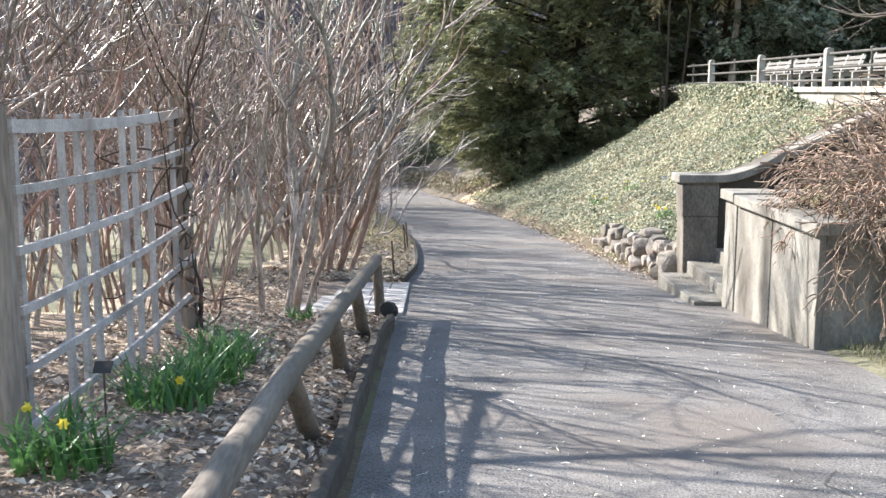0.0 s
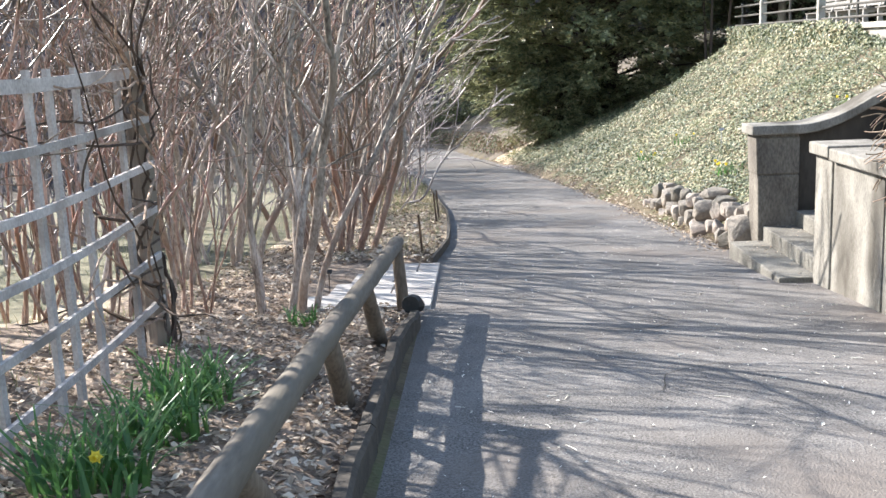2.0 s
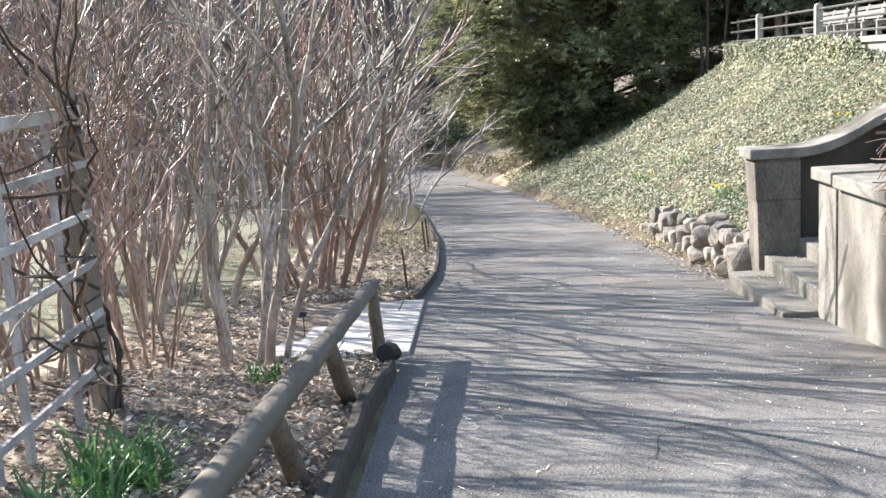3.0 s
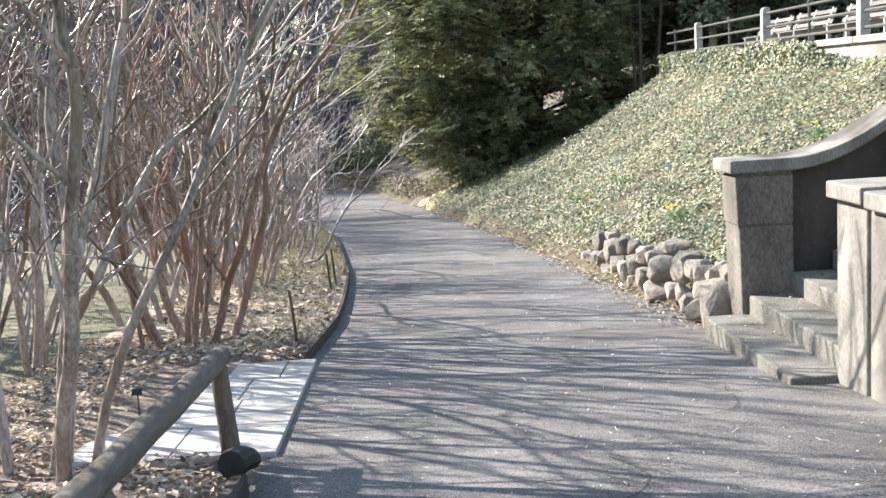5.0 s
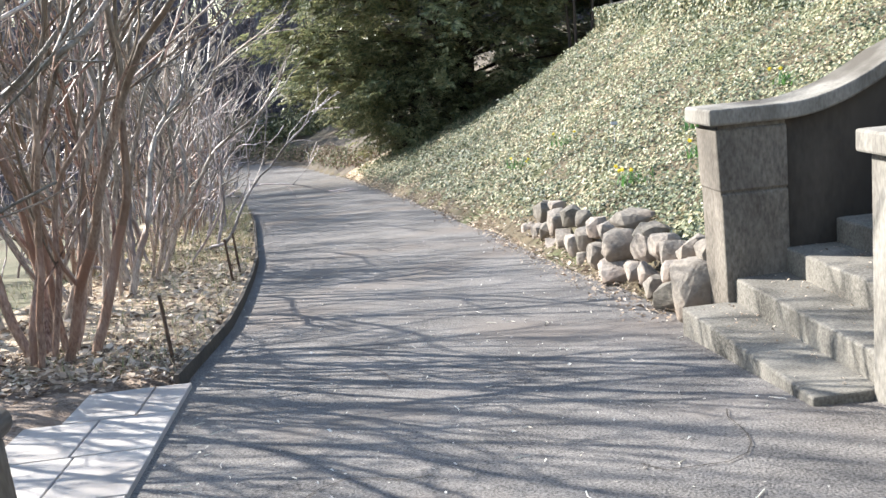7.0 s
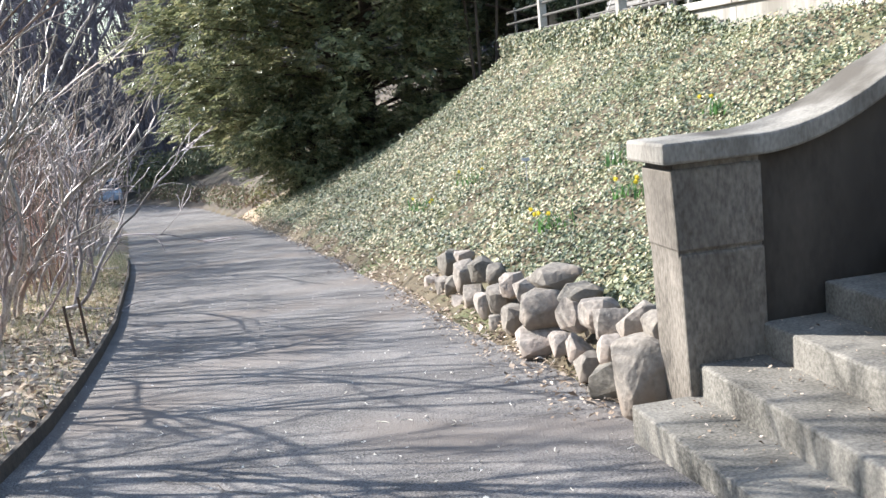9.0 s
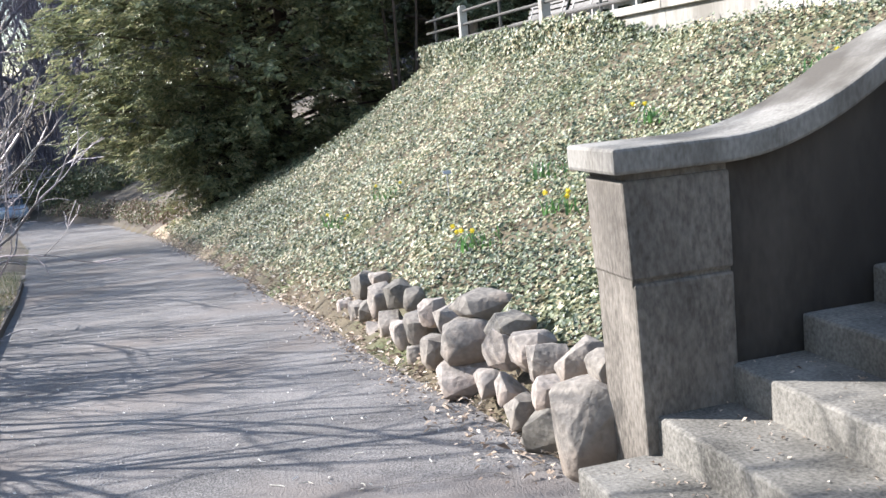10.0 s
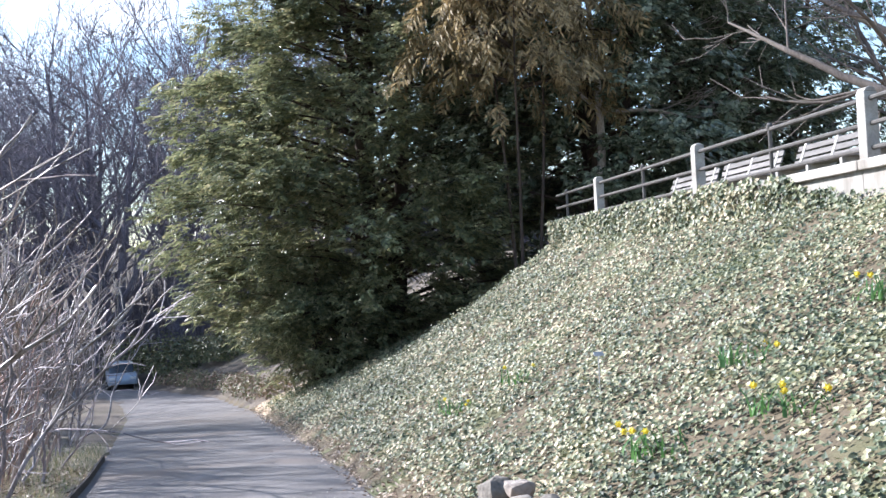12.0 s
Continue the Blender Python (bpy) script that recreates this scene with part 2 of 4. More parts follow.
M_CHIP = leaf_mat("litter_flakes", [(0.0, (0.08, 0.056, 0.04)), (0.3, (0.25, 0.185, 0.135)), (0.65, (0.50, 0.40, 0.31)), (1.0, (0.72, 0.63, 0.53))], rough=0.8, trans=0.1, spec=0.25)
M_GRASS = leaf_mat("grass_blade", [(0.0, (0.12, 0.17, 0.06)), (0.35, (0.26, 0.27, 0.13)), (0.6, (0.42, 0.37, 0.23)), (1.0, (0.55, 0.48, 0.33))], rough=0.6, trans=0.3)
M_HEDGE = leaf_mat("red_brown_hedge_leaf", [(0.0, (0.09, 0.055, 0.04)), (0.5, (0.18, 0.125, 0.085)), (1.0, (0.30, 0.23, 0.165))], rough=0.7, trans=0.15)
M_SHRUBG = leaf_mat("far_shrub_leaf", [(0.0, (0.06, 0.075, 0.03)), (0.6, (0.14, 0.15, 0.07)), (1.0, (0.24, 0.22, 0.11))], rough=0.5, trans=0.2)

# ---- geometry helpers ----


class Geo:
    """Gathers vertices and faces of one mesh."""

    def __init__(self):
        self.v, self.f = [], []

    def tube(self, pts, radii, sides=5, cap=True):
        base = len(self.v)
        n = len(pts)
        pts = [Vector(p) for p in pts]
        up = Vector((0.31, 0.17, 0.93))
        for i, p in enumerate(pts):
            d = (pts[min(i + 1, n - 1)] - pts[max(i - 1, 0)]).normalized()
            if abs(d.dot(up)) > 0.95:
                side = d.cross(Vector((1, 0.2, 0))).normalized()
            else:
                side = d.cross(up).normalized()
            other = d.cross(side)
            for k in range(sides):
                a = 2 * math.pi * k / sides
                self.v.append(p + (side * math.cos(a) + other * math.sin(a)) * radii[i])
        for i in range(n - 1):
            for k in range(sides):
                a, b = base + i * sides + k, base + i * sides + (k + 1) % sides
                self.f.append((a, a + sides, b + sides, b))
        if cap:
            self.f.append(tuple(base + k for k in range(sides)))
            self.f.append(tuple(base + (n - 1) * sides + k for k in reversed(range(sides))))

    def box(self, lo, hi, m=None):
        base = len(self.v)
        for z in (lo[2], hi[2]):
            for x, y in ((lo[0], lo[1]), (hi[0], lo[1]), (hi[0], hi[1]), (lo[0], hi[1])):
                p = Vector((x, y, z))
                self.v.append(m @ p if m else p)
        for q in ((0, 3, 2, 1), (4, 5, 6, 7), (0, 1, 5, 4), (1, 2, 6, 5), (2, 3, 7, 6), (3, 0, 4, 7)):
            self.f.append(tuple(base + k for k in q))

    def prism(self, outline, axis, lo, hi):
        """An outline of 2D points pushed along an axis ('x', 'y' or 'z') from lo to hi."""
        base, n = len(self.v), len(outline)
        for s in (lo, hi):
            for a, b in outline:
                self.v.append(Vector({"x": (s, a, b), "y": (a, s, b), "z": (a, b, s)}[axis]))
        for k in range(n):
            j = (k + 1) % n
            self.f.append((base + k, base + j, base + n + j, base + n + k))
        self.f.append(tuple(base + k for k in reversed(range(n))))
        self.f.append(tuple(base + n + k for k in range(n)))

    def loft(self, pts, cross):
        """A cross-section, given as (x, z) offsets, carried along points that run mostly in y."""
        base, n = len(self.v), len(cross)
        for p in pts:
            for dx, dz in cross:
                self.v.append(Vector((p[0] + dx, p[1], p[2] + dz)))
        for i in range(len(pts) - 1):
            for k in range(n):
                j = (k + 1) % n
                self.f.append((base + i * n + k, base + i * n + j, base + (i + 1) * n + j, base + (i + 1) * n + k))
        self.f.append(tuple(base + k for k in reversed(range(n))))
        self.f.append(tuple(base + (len(pts) - 1) * n + k for k in range(n)))

    def poly(self, pts):
        base = len(self.v)
        self.v.extend(Vector(p) for p in pts)
        self.f.append(tuple(range(base, base + len(pts))))

    def mesh(self, name, material, smooth=False, fix=False):
        me = bpy.data.meshes.new(name)
        me.from_pydata([tuple(p) for p in self.v], [], self.f)
        me.materials.append(material)
        if fix:
            bm = bmesh.new()
            bm.from_mesh(me)
            bmesh.ops.recalc_face_normals(bm, faces=bm.faces)
            bm.to_mesh(me)
            bm.free()
        if smooth:
            me.polygons.foreach_set("use_smooth", [True] * len(me.polygons))
        me.update()
        return me


def part(name, geo, material, parent, label="", smooth=False, bevel=0.0):
    ob = new(name, geo.mesh(name, material, smooth, fix=True))
    if parent:
        ob.parent = parent
    if label:
        ob["label"] = label
    if bevel:
        bv = ob.modifiers.new("bevel", "BEVEL")
        bv.width, bv.segments, bv.limit_method = bevel, 2, "ANGLE"
    return ob


def thing(name, label, category, group="", kind="", at=(0, 0, 0)):
    ob = new(name)
    ob.location = at
    return tagged(ob, label, category, group, kind)


def lerp_table(table, y):
    ys = [p[0] for p in table]
    return float(np.interp(y, ys, [p[1] for p in table]))


# ---- the lie of the land ----
RIGHT = [(-40, 2.6), (4, 2.5), (9, 2.35), (12, 2.25), (16.4, 2.1), (20, 1.88), (26, 1.6), (34, 1.0), (45, 0.3), (60, -1.8), (70, -5.4), (85, -13)]
LEFT = [(-40, -1.39), (6.2, -1.39), (6.7, -1.3), (10, -1.34), (11.9, -1.25), (16.9, -1.37), (23.4, -1.87), (29, -2.4), (35, -3.06), (45, -4.1), (60, -6.4), (70, -10), (85, -17.5)]


def fall(y):
    """Height of the sloping path."""
    if y <= 42:
        return 0.678 - 0.076 * max(y, -60)
    u = min(y, 75) - 42
    return -2.514 - 0.076 * u + 0.00078 * u * u


def sstep(a, b, x):
    u = min(1.0, max(0.0, (x - a) / (b - a)))
    return u * u * (3 - 2 * u)


def land(x, y):
    return plain(x, y) + 0.165 * min(90, max(0, y - 84)) + 0.13 * min(70, max(0, -24 - x)) * sstep(-5, 12, y)


def plain(x, y):
    p = fall(y)
    xr, xl = lerp_table(RIGHT, y), lerp_table(LEFT, y)
    if xl <= x <= xr:
        return p - 0.03
    if x < xl:
        d = xl - x
        z = p + (0.13 - 0.08 * sstep(5.4, 6.5, y)) * sstep(0.03, 0.3, d) + 0.08 * sstep(0.3, 1.4, d) * (1 - sstep(5.4, 6.5, y))
        if 6.7 < y < 9.85 and d < 1.3:
            return p - 0.06 + 0.09 * sstep(1.0, 1.3, d + 0.22 * max(0, y - 7))
        z += 0.04 * noise.noise((x * 0.9, y * 0.9, 0)) * sstep(0.2, 1, d)
        z -= 0.035 * max(0, d - 4) * (1 if d < 60 else 0) + (1.96 if d >= 60 else 0)
        return z
    d = x - xr
    wob = 0.07 * noise.noise((x * 0.8, y * 0.8, 3.3)) * sstep(0, 0.6, d)
    if y < 4.75:
        return p + 0.15 * min(d, 12) + wob * 0.4
    if 4.75 <= y < 7.45:
        if x < 2.55:
            return p
        return min(1.30 + 0.40 * max(0, x - 2.9), 2.6) + wob * 0.5
    if 7.45 <= y < 9.65:
        return p - 0.1 if x < 7.6 else 2.6
    top = 2.15
    far = sstep(31, 36, y)
    edge = 7.55 + 3.5 * far
    if x >= edge:
        return 2.6 + wob * 0.3 + (0.05 * min(x - edge, 25) if x > 14 else 0)
    u = min(1.0, d / max(0.5, edge - xr))
    return p + (top + 0.35 * far - p) * (0.86 * u + 0.14 * u * u) + 0.10 * sstep(0, 0.25, d) + wob


def grid_axis(*spans):
    out = []
    for lo, hi, step in spans:
        n = max(1, round((hi - lo) / step))
        out += [lo + (hi - lo) * k / n for k in range(n)]
    return out + [spans[-1][1]]


gx = sorted(set(grid_axis((-700, -100, 60), (-100, -20, 5), (-20, -6, 0.7), (-6, 2.25, 0.25)) + grid_axis((2.45, 2.56, 0.11), (2.56, 7.5, 0.3), (7.5, 7.6, 0.1), (7.6, 16, 0.6), (16, 40, 4), (40, 100, 12), (100, 700, 60))))
gy = sorted(set(grid_axis((-700, -60, 60), (-60, -10, 4), (-10, 4.7, 0.3), (4.7, 4.8, 0.1), (4.8, 7.4, 0.3), (7.4, 7.5, 0.1), (7.5, 9.6, 0.3), (9.6, 9.7, 0.1), (9.7, 48, 0.35), (48, 100, 2), (100, 160, 10), (160, 800, 60))))
ground_geo = Geo()
nx, ny = len(gx), len(gy)
ground_geo.v = [Vector((x, y, land(x, y))) for y in gy for x in gx]
ground_geo.f = [(j * nx + i, j * nx + i + 1, (j + 1) * nx + i + 1, (j + 1) * nx + i) for j in range(ny - 1) for i in range(nx - 1)]
ground_me = ground_geo.mesh("ground", M_MULCH, smooth=True)
for m in (M_SOIL, M_LITTER, M_LAWN, M_WOODSOIL):
    ground_me.materials.append(m)
for poly in ground_me.polygons:
    x, y, _ = poly.center
    xr, xl = lerp_table(RIGHT, y), lerp_table(LEFT, y)
    if x < xl:
        bed = 3.0 if y < 9 else 1.9
        poly.material_index = 0 if (xl - x < bed and y < 10.5) else (4 if y > 31 else (2 if xl - x < bed + 0.6 else 3))
    elif x > xr:
        poly.material_index = 3 if y < 4.7 else (1 if y < 40 or x > 13 else 2)
    else:
        poly.material_index = 1
    if y > 58 or (x > xr and y > 46) or x < -22:
        poly.material_index = 4
ground = tagged(new("ground", ground_me), "sloping garden ground of mulch, lawn and bank soil", "ground", kind="structure")

# asphalt path
road_geo = Geo()
ry = grid_axis((-40, 4, 2), (4, 48, 0.8), (48, 85, 2))
cols = 10
for y in ry:
    a, b = lerp_table(LEFT, y), lerp_table(RIGHT, y)
    a, b = a + 0.015 * noise.noise((y * 1.7, 0, 0)), b + 0.05 * noise.noise((y * 1.3, 5, 0))
    for k in range(cols + 1):
        u = k / cols
        road_geo.v.append(Vector((a + (b - a) * u, y, fall(y) + 0.012 - 0.02 * (2 * u - 1) ** 2)))
road_geo.f = [(j * (cols + 1) + i, j * (cols + 1) + i + 1, (j + 1) * (cols + 1) + i + 1, (j + 1) * (cols + 1) + i) for j in range(len(ry) - 1) for i in range(cols)]
road = tagged(new("path", road_geo.mesh("path", M_ASPHALT, smooth=True)), "worn grey asphalt garden path running downhill", "path", kind="structure")

# ---- stairs, walls, terrace ----
stairs = thing("stairs", "weathered concrete garden steps climbing between low walls", "stairs", kind="structure")
step_x, step_z = 2.07, 0.15
for k in range(15):
    g = Geo()
    x0 = step_x + 0.37 * k
    y1 = 9.5 if k == 0 else 9.497
    g.box((x0, 7.57 if k == 0 else 7.6, step_z - 0.35 + 0.168 * k - (0.1 if k == 0 else 0)), (x0 + (0.5 if k < 14 else 1.0), y1, step_z + 0.168 * k))
    part("step", g, M_STEP, stairs, bevel=0.015)


def ramp_top(x):
    """Top of the stair wall: level over the pier, then sweeping up with the stairs."""
    if x < 2.8:
        return 1.47
    if x < 3.6:
        u = (x - 2.8) / 0.8
        return 1.47 + 0.27 * u * u * (1.15 - 0.15 * u)
    return 1.74 + 0.43 * (x - 3.6)


wall_b = thing("wall_stair_far", "concrete stair wall, stained body coloured darker for shade, swept coping", "wall", kind="structure")
g = Geo()
xs = [2.78 + 0.12 * k for k in range(40)]
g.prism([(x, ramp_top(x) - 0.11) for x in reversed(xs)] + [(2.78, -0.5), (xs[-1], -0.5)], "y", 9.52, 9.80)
# The inner face's shade is in this darker colour, on top of the stains.
part("wall_body", g, M_STAINSHADE, wall_b)
g = Geo()
g.prism([(2.40, -0.5), (2.84, -0.5), (2.84, 0.895), (2.372, 0.895)], "y", 9.465, 9.845)
part("pier_block", g, M_PIER, wall_b, bevel=0.014)
g = Geo()
g.prism([(2.362, 0.91), (2.84, 0.91), (2.84, 1.33), (2.345, 1.33)], "y", 9.465, 9.845)
part("pier_block", g, M_PIER, wall_b, bevel=0.014)
g = Geo()
g.prism([(2.37, 0.88), (2.83, 0.88), (2.83, 1.358), (2.365, 1.358)], "y", 9.48, 9.83)
part("pier_core", g, M_PIER, wall_b)
g = Geo()
xs = [2.29, 2.6] + [2.8 + 0.08 * k for k in range(59)]
g.prism([(x, ramp_top(x)) for x in xs] + [(x, ramp_top(x) - 0.11) for x in reversed(xs)], "y", 9.42, 9.90)
part("coping", g, M_PALEWALL, wall_b, "worn pale concrete coping", bevel=0.016)

def near_top(x):
    return 1.455 + 0.43 * max(0.0, x - 4.1) * sstep(3.9, 4.6, x)


wall_a = thing("wall_stair_near", "pale lime-streaked concrete planter wall with coping", "wall", kind="structure")
g = Geo()
g.box((2.462, 4.66, -0.4), (2.70, 7.135, 1.33))
g.prism([(x, near_top(x) - 0.11) for x in reversed([2.7 + 0.2 * k for k in range(24)])] + [(2.7, -0.4), (7.3, -0.4)], "y", 7.28, 7.56)
part("wall_body", g, M_PALEWALL, wall_a)
g = Geo()
g.box((2.70, 4.66, -0.4), (6.8, 4.92, 1.33))
part("return_wall", g, M_PALEWALL, wall_a)
g = Geo()
g.box((2.395, 7.14, -0.4), (2.86, 7.58, 1.345))
part("pier", g, M_PALEWALL, wall_a, bevel=0.012)
for y0, y1 in ((4.66, 5.91), (5.945, 7.095)):
    g = Geo()
    g.box((2.40, y0, -0.4), (2.46, y1, 1.33))
    part("wall_panel", g, M_PALEWALL, wall_a, bevel=0.006)
g = Geo()
g.box((2.34, 4.60, 1.335), (2.78, 7.08, 1.445))
part("coping", g, M_PALEWALL, wall_a, bevel=0.014)
g = Geo()
g.box((2.34, 7.115, 1.35), (2.90, 7.63, 1.462))
part("pier_cap", g, M_PALEWALL, wall_a, bevel=0.014)
g = Geo()
xs = [2.91] + [3.0 + 0.1 * k for k in range(44)]
g.prism([(x, near_top(x)) for x in xs] + [(x, near_top(x) - 0.11) for x in reversed(xs)], "y", 7.22, 7.62)
part("ramp_coping", g, M_PALEWALL, wall_a, bevel=0.012)

terrace_wall = thing("wall_terrace", "whitewashed retaining wall with projecting coping", "wall", kind="structure")
for y0, y1 in ((9.8, 14.1), (14.11, 18.6), (18.61, 23.4), (23.41, 31.2)):
    g = Geo()
    g.box((7.50, y0, 0.4), (7.80, y1, 2.53))
    part("wall_body", g, M_WALLW, terrace_wall)
    g = Geo()
    g.box((7.43, y0, 2.531), (7.90, y1, 2.65))
    part("coping", g, M_CONCRETE, terrace_wall, bevel=0.015)

railing = thing("railing", "terrace railing with pale posts and dark pipe rails", "railing")
for y in (9.95, 14.15, 18.7, 23.4, 28.35):
    g = Geo()
    g.box((7.58, y - 0.085, 2.65), (7.75, y + 0.085, 3.44))
    g.prism([(7.58, 3.44), (7.75, 3.44), (7.72, 3.485), (7.665, 3.50), (7.61, 3.485)], "y", y - 0.085, y + 0.085)
    part("post", g, M_FPOST, railing, bevel=0.012)
for y in (12.0, 16.4, 21.0, 25.8, 30.6):
    g = Geo()
    g.tube([(7.66, y, 2.65), (7.66, y, 3.38)], [0.028, 0.028], 8)
    g.tube([(7.66, y, 3.37), (7.66, y, 3.42), (7.66, y, 3.45)], [0.045, 0.045, 0.015], 8)
    part("baluster", g, M_RAIL, railing)
for z in (3.36, 3.07, 2.79):
    g = Geo()
    g.tube([(7.66, 9.9, z), (7.66, 31.4, z)], [0.03, 0.03], 8)
    part("rail", g, M_RAIL, railing)

# ---- park benches on the terrace ----


def bench():
    top = thing("park_bench", "grey slatted park bench with curved pale supports on the terrace", "bench", "benches along the railing")
    for y in (0.0, 0.95, 1.9):
        g = Geo()
        side = [(-0.26, 0.0), (-0.2, 0.0), (-0.17, 0.3), (0.1, 0.33), (0.16, 0.0), (0.24, 0.0), (0.2, 0.36), (0.3, 0.6), (0.36, 0.84), (0.29, 0.86), (0.2, 0.62), (0.11, 0.43), (-0.26, 0.40)]
        g.prism(side, "y", y - 0.035, y + 0.035)
        part("support", g, M_BSUP, top, "pale curved cast support")
    for k in range(5):
        g = Geo()
        g.box((-0.25 + 0.075 * k, -0.2, 0.405), (-0.19 + 0.075 * k, 2.1, 0.435))
        part("seat_slat", g, M_BENCH, top)
    for k in range(3):
        g = Geo()
        m = pose(0.19 + 0.045 * k, 0, 0.53 + 0.12 * k, 0, 20, 0)
        g.box((-0.015, -0.2, -0.045), (0.012, 2.1, 0.045), m)
        part("back_slat", g, M_BENCH, top)
    return top


b0 = bench()
b0.matrix_world = pose(9.3, 13.6, 2.61)
for y in (16.2, 18.9, 21.6, 24.3, 27.0):
    copy_thing(b0, pose(9.3 + 0.05 * math.sin(y), y, 2.61))

# ---- log rail along the bed ----
log_rail = thing("log_rail", "low weathered log rail on slanting posts beside the bed", "rail fence")


rail_pts = [(-1.60, -3.2, 0.585), (-1.63, -1.2, 0.585), (-1.65, 0.7, 0.585), (-1.64, 3.0, 0.58), (-1.61, 4.9, 0.575), (-1.56, 6.85, 0.61)]
g = Geo()
line = [(x, y, fall(y) + h) for x, y, h in rail_pts]
dense = []
for (a, b) in zip(line, line[1:]):
    for k in range(8):
        dense.append(tuple(a[i] + (b[i] - a[i]) * k / 8 for i in range(3)))
dense.append(line[-1])
g.tube([(x + 0.008 * noise.noise((y * 2, 0, 1)), y, z + 0.01 * noise.noise((y * 2, 3, 1))) for x, y, z in dense],
       [0.063 + 0.007 * noise.noise((y * 3.1, 1, 2)) for _, y, _ in dense], 12)
part("rail", g, M_LOG, log_rail, "round weathered log", smooth=True)
for (x0, y0), (x1, y1) in (((-1.645, 2.85), (-1.62, 3.3)), ((-1.65, 0.78), (-1.62, 1.46)), ((-1.615, 4.5), (-1.575, 5.0)), ((-1.63, -1.2), (-1.6, -0.5)), ((-1.56, 6.72), (-1.51, 6.66))):
    g = Geo()
    z0, z1 = fall(y0) + 0.56, fall(y1) + (0.02 if y0 < 6 else -0.1)
    n = 6
    g.tube([(x0 + (x1 - x0) * k / n, y0 + (y1 - y0) * k / n, z0 + (z1 - z0) * k / n) for k in range(n + 1)], [0.052 + 0.008 * k / n for k in range(n + 1)], 10)
    part("post", g, M_LEG, log_rail, "dark slanting wooden post", smooth=True)

# sleeper edging between bed and asphalt
edging = thing("bed_edging", "dark rotted timber edging of the mulch bed", "edging", kind="structure")
for y0, y1 in ((-8, -4.4), (-4.38, -1.0), (-0.98, 2.6), (2.62, 6.1)):
    g = Geo()
    n = 26
    for k in range(n + 1):
        y = y0 + (y1 - y0) * k / n
        x = -1.445 + 0.02 * noise.noise((y * 1.3, 0, 9)) + 0.06 * sstep(4.6, 6.1, y)
        t = 0.165 + 0.028 * noise.noise((y * 2.1, 2, 5)) + 0.02 * noise.noise((y * 9, 4, 1)) - 0.05 * sstep(4.8, 6.1, y)
        w = 0.042 + 0.012 * noise.noise((y * 6, 1, 8))
        g.v += [Vector((x - 0.05, y, fall(y) - 0.1)), Vector((x + 0.05, y, fall(y) - 0.1)), Vector((x + w, y, fall(y) + t * 0.85)), Vector((x + w * 0.5, y, fall(y) + t)), Vector((x - 0.04, y, fall(y) + t - 0.01))]
    for k in range(n):
        for i in range(5):
            j = (i + 1) % 5
            g.f.append((k * 5 + i, k * 5 + j, k * 5 + 5 + j, k * 5 + 5 + i))
    g.f.append((4, 3, 2, 1, 0))
    g.f.append(tuple(n * 5 + i for i in range(5)))
    part("timber", g, M_EDGE, edging)

# black drain pipe end lying at the tip of the bed
pipe = thing("drain_pipe", "short black corrugated drain pipe lying at the bed's corner", "pipe")
g = Geo()
n = 26
pts, rad = [], []
for k in range(n + 1):
    u = k / n
    y = 6.08 + 0.36 * u
    pts.append((-1.42 + 0.05 * u, y, fall(y) + 0.16 - 0.08 * u * u))
    rad.append((0.075 + (0.006 if k % 2 else 0)) * (1 - 0.35 * u * u))
g.tube(pts, rad, 10)
part("pipe_body", g, M_BLACK, pipe)

# pale slab landing
slab = thing("slab_landing", "pale concrete paving slabs beside the asphalt", "paving", kind="structure")
for row, (y0, y1, xa) in enumerate(((6.78, 7.5, -2.55), (7.52, 8.25, -2.32), (8.27, 9.0, -2.18), (9.02, 9.74, -1.96))):
    edge = -1.285
    mid = (xa + edge) / 2 + 0.1 * (row % 2)
    for a, b in ((xa, mid - 0.006), (mid + 0.006, edge)):
        g = Geo()
        zb, zt = fall(y0), fall(y1)
        g.prism([(a, -0.05), (b, -0.05), (b, 0.028), (a, 0.028)], "y", y0, y1)
        for i, v in enumerate(g.v):
            v.z += fall(v.y)
        part("slab", g, M_PAVER, slab, bevel=0.005)

# thin curved bed edging further along
strip = thing("path_edging", "thin dark steel edging curving along the path", "edging", kind="structure")
g = Geo()
eds = [(-1.38, 9.75), (-1.30, 10.8), (-1.235, 11.9), (-1.24, 13.2), (-1.28, 15), (-1.36, 17), (-1.6, 20), (-1.86, 23.4), (-2.4, 29)]
g.loft([(xa + (xb - xa) * k / 4, ya + (yb - ya) * k / 4, fall(ya + (yb - ya) * k / 4)) for (xa, ya), (xb, yb) in zip(eds, eds[1:]) for k in range(4)],
       [(-0.02, -0.05), (0.02, -0.05), (0.015, 0.09), (-0.02, 0.09)])
part("strip", g, M_EDGE, strip)
for x, y in ((-1.52, 10.55), (-1.48, 14.85), (-1.46, 15.6)):
    st = thing("garden_stake", "thin rusty stake driven in beside the edging", "stake", "stakes by the edging")
    g = Geo()
    g.tube([(x, y, fall(y) - 0.1), (x - 0.04, y - 0.02, fall(y) + 0.55)], [0.016, 0.014], 6)
    part("rod", g, M_STAKE, st)

